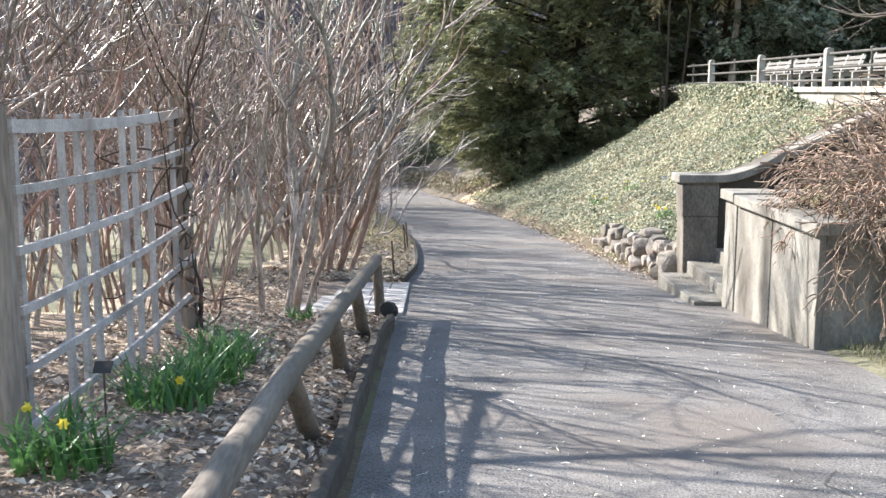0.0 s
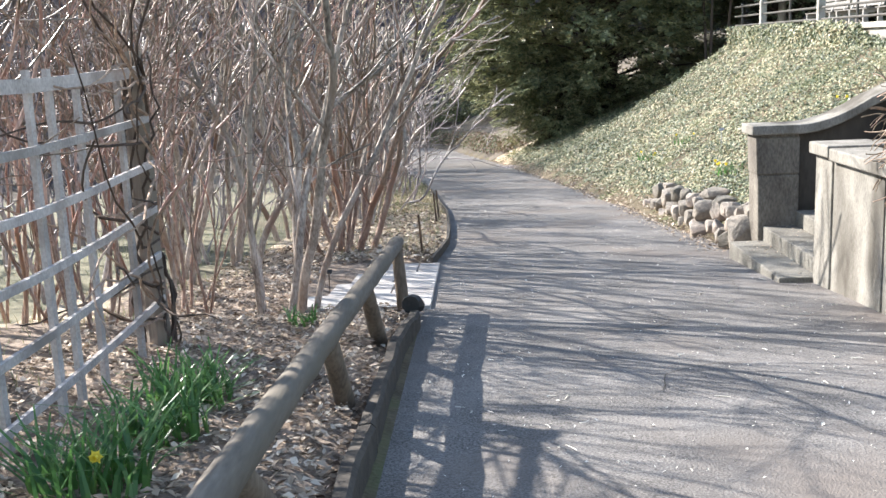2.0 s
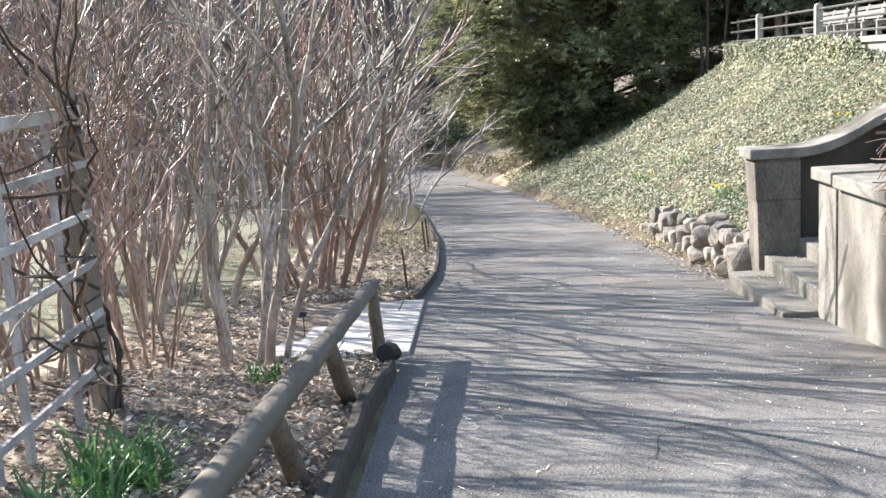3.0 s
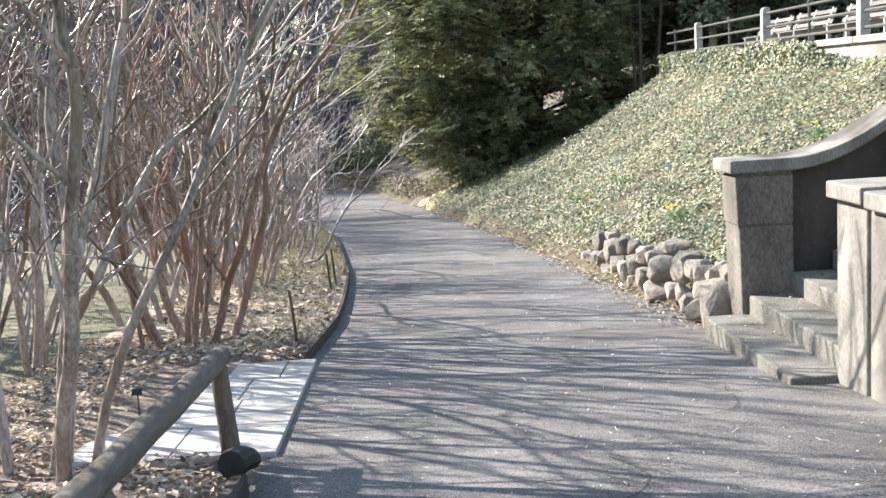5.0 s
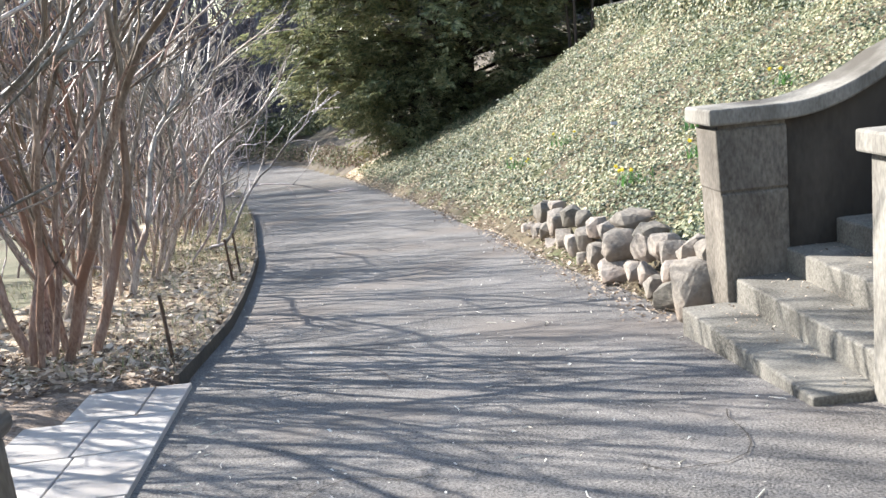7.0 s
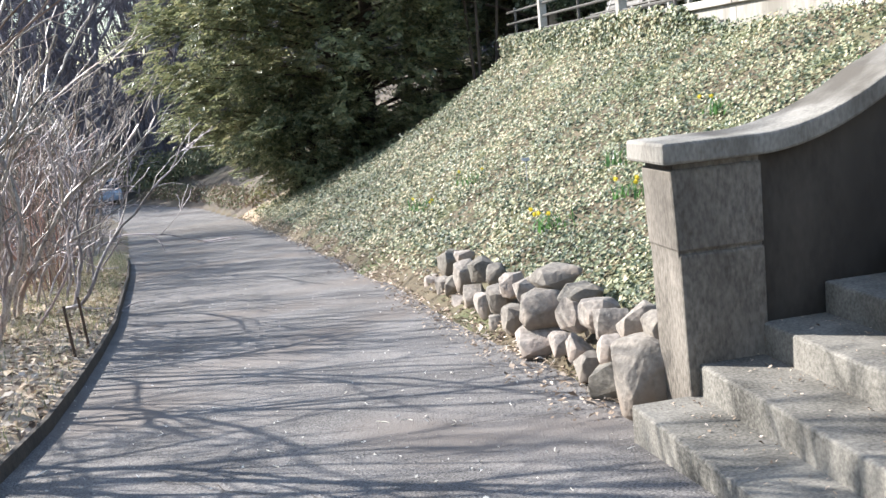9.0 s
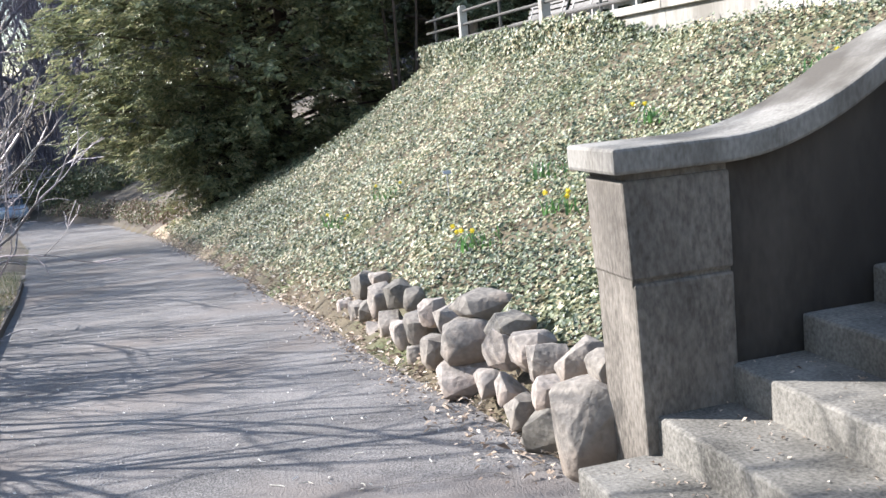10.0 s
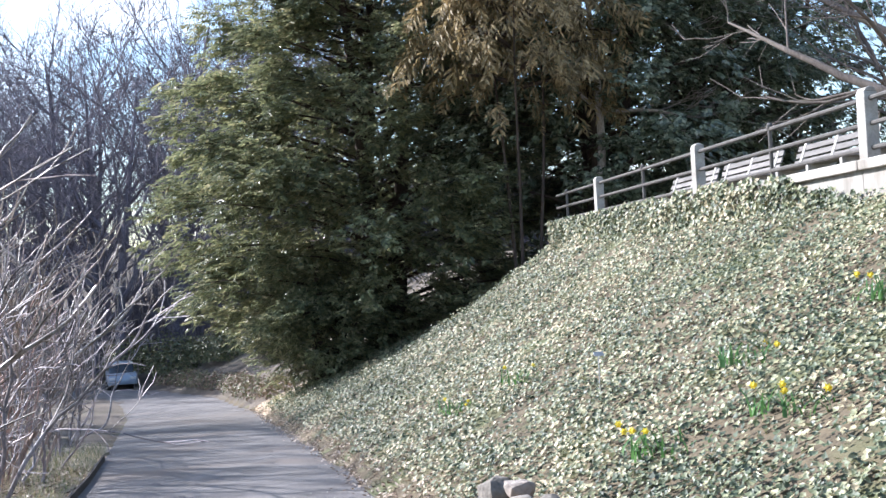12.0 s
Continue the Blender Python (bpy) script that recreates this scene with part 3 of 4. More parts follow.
# ---- trellis ----
trellis = thing("trellis", "silvered wooden trellis panel between dark posts", "trellis")
for y, zb in ((4.52, 0.3), (0.83, 0.55)):
    g = Geo()
    n = 7
    zt = 2.52 if y > 2 else 2.5
    pts = [(-3.05 + 0.015 * noise.noise((k, y, 0)) - 0.02 * k / n, y + 0.015 * noise.noise((k, y, 4)), zb + (zt - zb) * k / n) for k in range(n + 1)]
    g.tube(pts, [0.085 - 0.006 * k / n for k in range(n + 1)], 9)
    part("post", g, M_TPOST, trellis, "dark rough wooden post")
for z in (2.40, 2.09, 1.79, 1.49, 1.18, 0.88):
    g = Geo()
    hgt = 0.034 if z > 2.3 else 0.022
    pts = []
    for k in range(13):
        y = 0.86 + 3.63 * k / 12
        pts.append((-2.985, y, z - 0.035 * math.sin((y - 0.86) / 3.63 * math.pi) + 0.006 * noise.noise((y * 2, z, 0))))
    g.loft(pts, [(-0.012, -hgt), (0.012, -hgt), (0.012, hgt), (-0.012, hgt)])
    part("rail", g, M_SLAT, trellis)
for y in (0.98, 1.62, 1.88, 2.12, 2.76, 3.02, 3.38, 4.05):
    g = Geo()
    lean = 0.03 * noise.noise((y * 5, 0, 0))
    g.tube([(-3.02, y, land(-3.02, y) - 0.05), (-3.02, y + lean, 1.5), (-3.02, y + lean * 2, 2.44)], [0.026, 0.024, 0.022], 4)
    part("upright", g, M_SLAT, trellis)

# ---- woody plants ----


def wander(rng, p, d, length, segs, wobble, lift=0.0):
    """A polyline of a branch that starts at p along d and wanders."""
    pts = [Vector(p)]
    d = Vector(d).normalized()
    for _ in range(segs):
        d = d + Vector((rng.uniform(-1, 1), rng.uniform(-1, 1), rng.uniform(-1, 1))) * wobble + Vector((0, 0, lift))
        d.normalize()
        pts.append(pts[-1] + d * (length / segs))
    return pts, d


def off_axis(rng, d, angle):
    d = Vector(d).normalized()
    ax = d.cross(Vector((rng.uniform(-1, 1), rng.uniform(-1, 1), rng.uniform(-1, 1))))
    if ax.length < 1e-4:
        ax = Vector((1, 0, 0))
    return Matrix.Rotation(angle, 3, ax.normalized()) @ d


def grow(g, rng, p, d, length, r, level, wob, lift, twig_r):
    """One length of a crooked branch, its short side shoots, and the fork at its end."""
    segs = 6 if level > 2 else (4 if level else 3)
    pts, d2 = wander(rng, p, d, length, segs, wob, lift)
    r1 = max(twig_r * 0.55, r * 0.8)
    g.tube(pts, [r + (r1 - r) * k / segs for k in range(segs + 1)], 7 if r > 0.02 else (5 if r > 0.012 else 3), cap=False)
    if level == 0:
        return
    for k in range(2 if rng.random() < 0.72 else 3):
        turn = rng.uniform(0.05, 0.28) if k == 0 else rng.uniform(0.3, 0.75)
        grow(g, rng, pts[-1], off_axis(rng, d2, turn), length * rng.uniform(0.62, 0.9), max(twig_r * 0.7, r1 * (0.93 if k == 0 else 0.62)), level - 1, wob, lift, twig_r)
    if level > 1:
        for _ in range(2 if rng.random() < 0.5 else 1):
            i = rng.randint(segs // 2, segs)
            grow(g, rng, pts[i], off_axis(rng, pts[i] - pts[i - 1], rng.uniform(0.45, 0.95)), length * rng.uniform(0.35, 0.65), max(twig_r * 0.7, r * 0.4), level - 2, wob, lift, twig_r)


def shrub(seed, stems, height, lean, radius, material, label, category="shrub", group="lilacs along the path", spread=0.25, levels=4, wob=0.13, lift=0.05, twig_r=0.008, bare=1.25):
    """A many-stemmed shrub: every stem with its own branches is a part."""
    rng = random.Random(seed)
    top = thing("lilac_shrub" if group.startswith("lilac") else "vine_bush", label, category, group)
    for s in range(stems):
        g = Geo()
        a = 2.4 * s + rng.uniform(-0.4, 0.4)
        r0 = spread * math.sqrt((s + 0.5) / stems)
        base = Vector((math.cos(a) * r0, math.sin(a) * r0, -0.12))
        tilt = lean * rng.uniform(0.15, 1.0)
        d = Vector((math.cos(a) * math.sin(tilt), math.sin(a) * math.sin(tilt), math.cos(tilt)))
        unit = height * rng.uniform(0.7, 1.05) / (2.9 + bare if levels > 3 else 2.3 + bare)
        rr = radius * rng.uniform(0.55, 1.15)
        pts, d2 = wander(rng, base, d, unit * bare, 6, wob * 0.75, lift)
        g.tube(pts, [rr * (1.12 - 0.12 * k / 6) for k in range(7)], 8 if rr > 0.02 else 5, cap=False)
        grow(g, rng, pts[-1], d2, unit, rr * 0.95, levels, wob, lift, twig_r)
        if rng.random() < 0.7:
            grow(g, rng, pts[4], off_axis(rng, pts[4] - pts[3], rng.uniform(0.3, 0.7)), unit * 0.7, rr * 0.45, max(1, levels - 2), wob, lift, twig_r)
        ob = new("stem", g.mesh("stem", material, True))
        ob.parent = top
    return top


def bare_tree(seed, height, radius, material, limbs=11, kids=7, twigs=6, fine=2, clear=0.3, wob=0.07, min_r=0.012, rise=(0.35, 1.1), label="tall leafless woodland tree with fine twigs"):
    """A leafless tree: the trunk and every limb with its twigs are parts."""
    rng = random.Random(seed)
    top = thing("bare_tree", label, "tree", "bare woodland trees")
    g = Geo()
    pts, _ = wander(rng, (0, 0, -0.3), (rng.uniform(-0.06, 0.06), rng.uniform(-0.06, 0.06), 1), height * 0.86, 12, wob * 0.6, 0.02)
    g.tube(pts, [radius * (1.25 if k == 0 else 1 - 0.84 * k / 12) for k in range(13)], 9, cap=False)
    ob = new("trunk", g.mesh("trunk", material, True))
    ob.parent = top
    for k in range(limbs):
        g = Geo()
        i = min(12, max(2, int(12 * clear) + int((12 - 12 * clear) * (k + rng.random()) / limbs)))
        a = 2.4 * k + rng.uniform(-0.5, 0.5)
        d1 = Vector((math.cos(a), math.sin(a), rng.uniform(*rise)))
        l1 = height * rng.uniform(0.28, 0.48) * (1.15 - 0.5 * i / 12)
        r1 = max(min_r, radius * (1 - 0.84 * i / 12) * 0.6)
        p1, _ = wander(rng, pts[i], d1, l1, 8, wob * 1.7, 0.05)
        g.tube(p1, [max(min_r * 0.8, r1 * (1 - 0.8 * q / 8)) for q in range(9)], 6, cap=False)
        for _ in range(kids):
            j = rng.randint(2, 8)
            d2 = off_axis(rng, p1[j] - p1[j - 1], rng.uniform(0.35, 0.9))
            l2 = l1 * rng.uniform(0.28, 0.55)
            p2, _ = wander(rng, p1[j], d2, l2, 5, wob * 2, 0.06)
            r2 = max(min_r * 0.8, r1 * (1 - 0.8 * j / 8) * 0.55)
            g.tube(p2, [max(min_r * 0.7, r2 * (1 - 0.7 * q / 5)) for q in range(6)], 4, cap=False)
            for _ in range(twigs):
                q = rng.randint(1, 5)
                d3 = off_axis(rng, p2[q] - p2[q - 1], rng.uniform(0.35, 0.9))
                l3 = l2 * rng.uniform(0.35, 0.65)
                p3, _ = wander(rng, p2[q], d3, l3, 3, 0.14, 0.05)
                g.tube(p3, [min_r * 0.7, min_r * 0.6, min_r * 0.5, min_r * 0.35], 3, cap=False)
                for _ in range(fine):
                    w = rng.randint(1, 3)
                    d4 = off_axis(rng, p3[w] - p3[w - 1], rng.uniform(0.4, 0.9))
                    p4, _ = wander(rng, p3[w], d4, l3 * rng.uniform(0.4, 0.8), 2, 0.14)
                    g.tube(p4, [min_r * 0.5, min_r * 0.42, min_r * 0.3], 3, cap=False)
        ob = new("limb", g.mesh("limb", material, True))
        ob.parent = top
    return top


def spot(x, y, turn=0.0, size=1.0, z=None):
    return pose(x, y, land(x, y) if z is None else z, 0, 0, turn) @ Matrix.Scale(size, 4)


def planted(ob, first, others):
    """Puts a plant at its first spot and copies of it at the others."""
    for m in others:
        made = copy_thing(ob, m)
        made.matrix_world = m
    ob.matrix_world = first


LIL = "bare many-stemmed lilac shrub growing beside the path"
planted(shrub(11, 6, 5.0, 0.38, 0.042, M_LILAC, "bare lilac with a few thick leaning grey stems", spread=0.34, wob=0.14, lift=0.045, twig_r=0.009, bare=1.15), spot(-2.62, 6.6, 40), [spot(-4.6, 4.4, 190, 0.9), spot(-4.2, 8.8, 300, 0.95)])
planted(shrub(12, 13, 4.4, 0.36, 0.038, M_RUSTY, "dense bare shrub with reddish-brown stems", spread=0.45, levels=3, twig_r=0.010, wob=0.2, lift=0.05, bare=1.0), spot(-2.6, 11.0), [spot(-3.9, 17.2, 310), spot(-5.3, 12.0, 140, 1.05)])
planted(shrub(13, 7, 4.6, 0.4, 0.037, M_LILAC, LIL, spread=0.45, levels=3, twig_r=0.010, wob=0.22, lift=0.05, bare=1.0), spot(-2.9, 14.2, 77, 0.95),
        [spot(x, y, t, s) for x, y, t, s in ((-3.1, 19.0, 10, 0.85), (-3.4, 13.0, 250, 1.0), (-3.9, 9.9, 30, 1.0), (-2.75, 15.9, 200, 0.85), (-4.7, 21.0, 290, 0.95), (-3.3, 23.4, 40, 0.95), (-3.9, 26.6, 170, 1.0), (-3.2, 25.0, 260, 0.85), (-4.9, 29.5, 15, 1.0), (-5.8, 32.0, 125, 0.9))])
planted(shrub(16, 8, 4.2, 0.55, 0.025, M_GREYTWIG, "bare grey lilac standing deeper in the border", spread=0.5, levels=3, twig_r=0.007, wob=0.21, lift=0.02, bare=0.8), spot(-5.0, 8.2, 20, 1.1),
        [spot(x, y, t, s) for x, y, t, s in ((-5.6, 5.2, 260, 1.0), (-5.4, 15.5, 60, 1.1), (-6.6, 18.6, 44, 1.1), (-7.2, 6.6, 5, 1.1), (-8.8, 22, 70, 1.1), (-7.4, 14.0, 333, 1.1), (-7.0, 3.0, 215, 1.0), (-6.2, 25.5, 300, 1.0), (-9.5, 9.0, 80, 1.2), (-8.0, 49, 220, 1.05), (-9.5, 56, 320, 1.1))])
planted(shrub(14, 14, 3.3, 0.4, 0.017, M_RUSTY, "thicket of thin brown bare stems", spread=0.45, levels=3, wob=0.18, lift=0.03), spot(-3.5, 6.6, 120, 0.85),
        [spot(x, y, t, s) for x, y, t, s in ((-3.3, 24.0, 100, 0.8), (-5.0, 2.6, 80, 0.9), (-4.6, 27.5, 25, 0.9), (-4.3, 0.6, 10, 0.85), (-3.0, 22.5, 210, 0.75), (-4.4, 3.2, 20, 0.9), (-4.9, 6.3, 300, 0.95), (-3.8, 5.4, 60, 0.8))])
planted(shrub(17, 9, 3.2, 0.65, 0.016, M_GREYTWIG, "thicket of thin grey bare stems", spread=0.7, levels=3, wob=0.22, lift=0.02, bare=0.7), spot(-6.2, 4.2, 130, 1.0),
        [spot(x, y, t, s) for x, y, t, s in ((-6.8, 10.2, 190, 1.1), (-4.6, 11.2, 60, 1.0), (-6.0, 1.8, 250, 1.0), (-6.4, 13.2, 280, 1.1), (-8.0, 16.5, 130, 1.1), (-5.2, 18.0, 75, 1.0))])
planted(shrub(15, 5, 3.0, 0.5, 0.024, M_GREYTWIG, "open tangled bare shrub with pale crooked twigs", spread=0.55, levels=3, wob=0.34, lift=0.035, bare=0.7, twig_r=0.009), spot(-2.9, 20.9, 150, 0.95),
        [spot(x, y, t, s) for x, y, t, s in ((-2.7, 17.2, 70, 1.0), (-2.7, 18.9, 200, 1.05), (-3.5, 22.6, 20, 1.0), (-3.3, 16.0, 300, 1.05), (-3.0, 25.3, 80, 0.95), (-3.4, 28.0, 10, 1.0), (-3.7, 31.0, 140, 1.05), (-4.2, 34.0, 250, 1.1), (-2.85, 23.2, 310, 0.9))])

# bare trees of the wood
rng = random.Random(5)
WOOD = []
for k in range(46):
    WOOD.append((-44 + 54 * (k + rng.random()) / 46, 78 + 36 * rng.random()))
for k in range(9):
    WOOD.append((-20 - 22 * rng.random(), 42 + 36 * rng.random()))
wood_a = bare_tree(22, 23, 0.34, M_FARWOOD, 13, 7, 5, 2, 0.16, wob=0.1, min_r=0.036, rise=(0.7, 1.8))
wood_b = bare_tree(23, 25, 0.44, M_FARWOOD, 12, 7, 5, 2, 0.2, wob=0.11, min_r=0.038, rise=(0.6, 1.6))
spots = [spot(x, y, 77 * k % 360, 0.85 + 0.25 * rng.random()) for k, (x, y) in enumerate(WOOD)]
planted(wood_a, spots[0], spots[2::2])
planted(wood_b, spots[1], spots[3::2])
# trees close by whose branches shade the path, and those on the terrace
near = bare_tree(21, 13, 0.22, M_BARK, 11, 6, 4, 1, 0.22, wob=0.09, min_r=0.020, rise=(0.1, 0.9), label="leafless garden tree with spreading dark limbs")
planted(near, spot(-8.6, 3.4, 0), [spot(-10.5, 15.5, 250, 1.0),
                                 spot(13.5, 25.5, 0, 1.05), spot(17, 31, 90, 1.1), spot(20, 27, 200, 1.2), spot(15.5, 16.5, 140, 1.0), spot(24, 36, 20, 1.3)])

# ---- evergreens ----


def conifer(seed, height, rx, ry_, limbs, sprays, x, y, label, material, leaf_len, droop, per=6, low=0.04, top_pow=0.75, width=0.022, trunk_r=0.30, tuft=17):
    rng = random.Random(seed)
    top = thing("evergreen_tree", label, "tree")
    z0 = land(x, y)
    gt, gl = Geo(), Geo()
    for s in range(3):
        a = 2.1 * s
        pts, _ = wander(rng, (0.35 * math.cos(a), 0.35 * math.sin(a), -0.4), (0.12 * math.cos(a), 0.12 * math.sin(a), 1), height * 0.85, 10, 0.05, 0.03)
        gt.tube(pts, [trunk_r * (1.2 - 1.05 * k / 10) for k in range(11)], 8, cap=False)
    ends = []
    for k in range(limbs):
        u = (k + 0.5) / limbs
        h = height * (low + (0.95 - low) * u)
        a = 2.399 * k + rng.uniform(-0.35, 0.35)
        reach = (1 - u ** 1.9) ** top_pow * rng.uniform(0.72, 1.12)
        if u < 0.12:
            reach *= 0.72 + 2.2 * u
        tip = Vector((math.cos(a) * rx * reach, math.sin(a) * ry_ * reach, h + rng.uniform(-0.4, 0.5)))
        root = Vector((0.2 * math.cos(a), 0.2 * math.sin(a), max(0.5, h - 0.16 * tip.xy.length)))
        ctrl = (root + tip) / 2 + Vector((0, 0, 0.12 * tip.xy.length))
        n = 8
        pts = [root.lerp(ctrl, q / n).lerp(ctrl.lerp(tip, q / n), q / n) for q in range(n + 1)]
        gt.tube(pts, [max(0.012, 0.075 * (1 - q / n)) for q in range(n + 1)], 5, cap=False)
        ends.append((pts, a, reach))
    weights = [max(0.12, e[2]) for e in ends]
    total = sum(weights)
    for (pts, a, reach), w in zip(ends, weights):
        count = int(sprays * w / total)
        tufts = max(3, count // tuft)
        for c in range(tufts):
            t = ((c + rng.random()) / tufts) ** 0.4
            q = t * (len(pts) - 1)
            i = min(int(q), len(pts) - 2)
            wide = 1.05 * (1.15 - 0.75 * t) * (0.45 + reach)
            o = Vector((rng.gauss(0, 0.62), rng.gauss(0, 0.62), rng.gauss(-0.05, 0.42))) * wide
            core = pts[i].lerp(pts[i + 1], q - i) + o
            away = Vector((math.cos(a), math.sin(a), 0)) + Vector((o.x, o.y, 0)) * 0.6
            away = (away + Vector((rng.uniform(-0.4, 0.4), rng.uniform(-0.4, 0.4), rng.uniform(-0.25, 0.4) - droop))).normalized()
            across = away.cross(Vector((0, 0, 1))).normalized()
            big = rng.uniform(0.65, 1.75)
            for _ in range(count // tufts):
                v = rng.random()
                p = core + away * big * (v - 0.4) + across * rng.gauss(0, 0.32) * big * (1.15 - v) + Vector((0, 0, rng.gauss(0.0, 0.16) - 0.25 * v * v * big))
                out = (away + across * rng.uniform(-0.8, 0.8) + Vector((0, 0, rng.uniform(-0.45, 0.25) - droop))).normalized()
                side = out.cross(Vector((rng.uniform(-0.5, 0.5), rng.uniform(-0.5, 0.5), 1))).normalized()
                upv = side.cross(out)
                ln = leaf_len * rng.uniform(0.6, 1.3)
                for j in range(per):
                    v = (j + 0.5) / per
                    sgn = 1 if j % 2 else -1
                    d = (out * 0.85 + side * sgn * rng.uniform(0.4, 0.9) + upv * rng.uniform(-0.35, 0.2)).normalized()
                    b = p + out * ln * (v - 0.3)
                    l2 = ln * (0.75 - 0.35 * v)
                    nrm = d.cross(upv).normalized() * (width * ln / 0.4)
                    m = b + d * l2 * 0.5
                    gl.poly((b, m + nrm, b + d * l2 - upv * l2 * 0.15, m - nrm))
    part("trunk", gt, M_DARKBARK, top)
    part("crown", gl, material, top)
    top.location = (x, y, z0)
    return top


conifer(31, 19.0, 7.7, 6.4, 210, 46000, 4.8, 43.5, "broad dark green yew tree sweeping to the ground", M_YEW, 0.36, 0.05, width=0.044, top_pow=0.72)
conifer(32, 4.6, 1.9, 1.9, 40, 5200, 2.7, 42.4, "low dark yew bush at the path's edge", M_YEW, 0.34, 0.1, top_pow=0.6, width=0.034)
for k, (x, y, h, r, n) in enumerate(((12.0, 40.5, 16, 5.5, 17000), (16.2, 42.0, 15, 5.0, 14000), (20.5, 45.0, 14, 5.0, 8000))):
    conifer(33 + k, h, r, r * 0.9, 80, n, x, y, "glossy dark holly tree above the terrace", M_HOLLY, 0.32, 0.25, per=5, width=0.07, top_pow=0.5, trunk_r=0.2, tuft=10)
conifer(38, 12.5, 3.6, 2.6, 34, 2600, 8.4, 37.6, "drooping brown-leaved evergreen among dark trees", M_BROWNF, 0.5, 0.9, per=5, low=0.5, width=0.03, trunk_r=0.05, tuft=9)
twiggy = bare_tree(39, 15, 0.16, M_PALEBARK, 13, 7, 6, 2, 0.35, wob=0.12, min_r=0.022, rise=(-0.1, 0.6), label="pale twiggy leafless tree before the dark evergreens")
planted(twiggy, spot(11.2, 38.6, 200), [])

# ---- ivy on the bank ----
rng = random.Random(41)
ivy_geo = Geo()


def ivy_leaf(g, p, nrm, size, spin):
    n = nrm.normalized()
    t = n.cross(Vector((math.cos(spin), math.sin(spin), 0.2))).normalized()
    b = n.cross(t)
    a = p + t * size * 0.95
    l, r = p + b * size * 0.6 + t * size * 0.05, p - b * size * 0.6 + t * size * 0.05
    back = p - t * size * 0.35
    mid = p + t * size * 0.15 - n * size * 0.12
    k = len(g.v)
    g.v += [back, r, a, l, mid]
    g.f += [(k, k + 1, k + 4), (k + 1, k + 2, k + 4), (k + 2, k + 3, k + 4), (k + 3, k, k + 4)]


def ivy_at(x, y, lift, size):
    z = land(x, y)
    e = 0.1
    gr = Vector((-(land(x + e, y) - z) / e, -(land(x, y + e) - z) / e, 1)).normalized()
    nrm = (gr + Vector((rng.gauss(-0.15, 0.45), rng.gauss(-0.1, 0.45), rng.gauss(0.1, 0.25)))).normalized()
    ivy_leaf(ivy_geo, Vector((x, y, z + lift)), nrm, size, rng.uniform(0, 6.28))


count = 0
while count < 105000:
    y = 9.95 + 34 * rng.random() ** 1.35
    xr = lerp_table(RIGHT, y)
    x = xr + 0.12 + rng.random() * (7.45 + 3.0 * sstep(31, 36, y) - xr - 0.1)
    if y < 16 and x < xr + 0.33 + 0.15 * rng.random():
        continue
    if x - xr < 0.5 and rng.random() > (x - xr) / 0.5 + 0.1:
        continue
    far = (y - 10) / 34
    lump = noise.noise((x * 1.4, y * 1.4, 7))
    if lump < -0.25 and rng.random() < 0.65:
        continue
    ivy_at(x, y, abs(rng.gauss(0.05, 0.05)) + 0.07 * max(0, lump), (0.034 + 0.02 * far) * rng.uniform(0.6, 1.3))
    count += 1
# leaves climbing the terrace wall
for _ in range(16000):
    y = 11 + 20.3 * rng.random() ** 0.8
    cover = 0.12 + 0.88 * sstep(17.0, 22.5, y) + 0.25 * noise.noise((y * 0.9, 0, 2))
    z = 1.9 + 0.85 * rng.random()
    if z > 2.05 + 0.75 * cover + 0.25 * noise.noise((y * 2.3, z * 2, 5)):
        continue
    ivy_leaf(ivy_geo, Vector((7.42 - abs(rng.gauss(0, 0.05)), y, z)), Vector((-1, rng.gauss(-0.1, 0.5), rng.gauss(0.4, 0.5))), 0.055 * rng.uniform(0.6, 1.3), rng.uniform(0, 6.28))
tagged(new("ivy", ivy_geo.mesh("ivy", M_IVY)), "dense sunlit ivy covering the sloping bank", "ivy", kind="stuff")

# ---- stones at the foot of the bank ----
rng = random.Random(51)


def stone(x, y, z, w, d, h, seed):
    """An angular fieldstone: the hull of scattered points with worn edges."""
    r = random.Random(seed)
    bm = bmesh.new()
    for _ in range(26):
        v = Vector((r.gauss(0, 1), r.gauss(0, 1), r.gauss(0, 1))).normalized()
        v = Vector([math.copysign(abs(c) ** 0.7, c) for c in v])
        bm.verts.new((v.x * w * 0.52, v.y * d * 0.52, v.z * h * 0.52))
    bmesh.ops.convex_hull(bm, input=bm.verts)
    bmesh.ops.delete(bm, geom=[e for e in bm.verts if not e.link_faces], context="VERTS")
    bmesh.ops.bevel(bm, geom=bm.edges[:], offset=0.09 * min(w, d, h), segments=2, affect="EDGES", profile=0.6, clamp_overlap=True)
    bmesh.ops.subdivide_edges(bm, edges=[e for e in bm.edges if e.calc_length() > 0.08], cuts=1, use_grid_fill=True)
    for v in bm.verts:
        v.co += v.co.normalized() * 0.012 * noise.noise(v.co * 14 + Vector((seed, 0, 0)))
    bmesh.ops.recalc_face_normals(bm, faces=bm.faces)
    me = bpy.data.meshes.new("boulder")
    bm.to_mesh(me)
    bm.free()
    me.materials.append(M_ROCK)
    me.polygons.foreach_set("use_smooth", [True] * len(me.polygons))
    ob = new("boulder", me)
    ob.matrix_world = pose(x, y, z, 0, 0, r.uniform(-25, 25))
    return tagged(ob, "rough grey fieldstone in the low edge of the bank" if h < 0.32 else "large grey boulder at the bank's foot", "stone", "stones at the bank's foot")


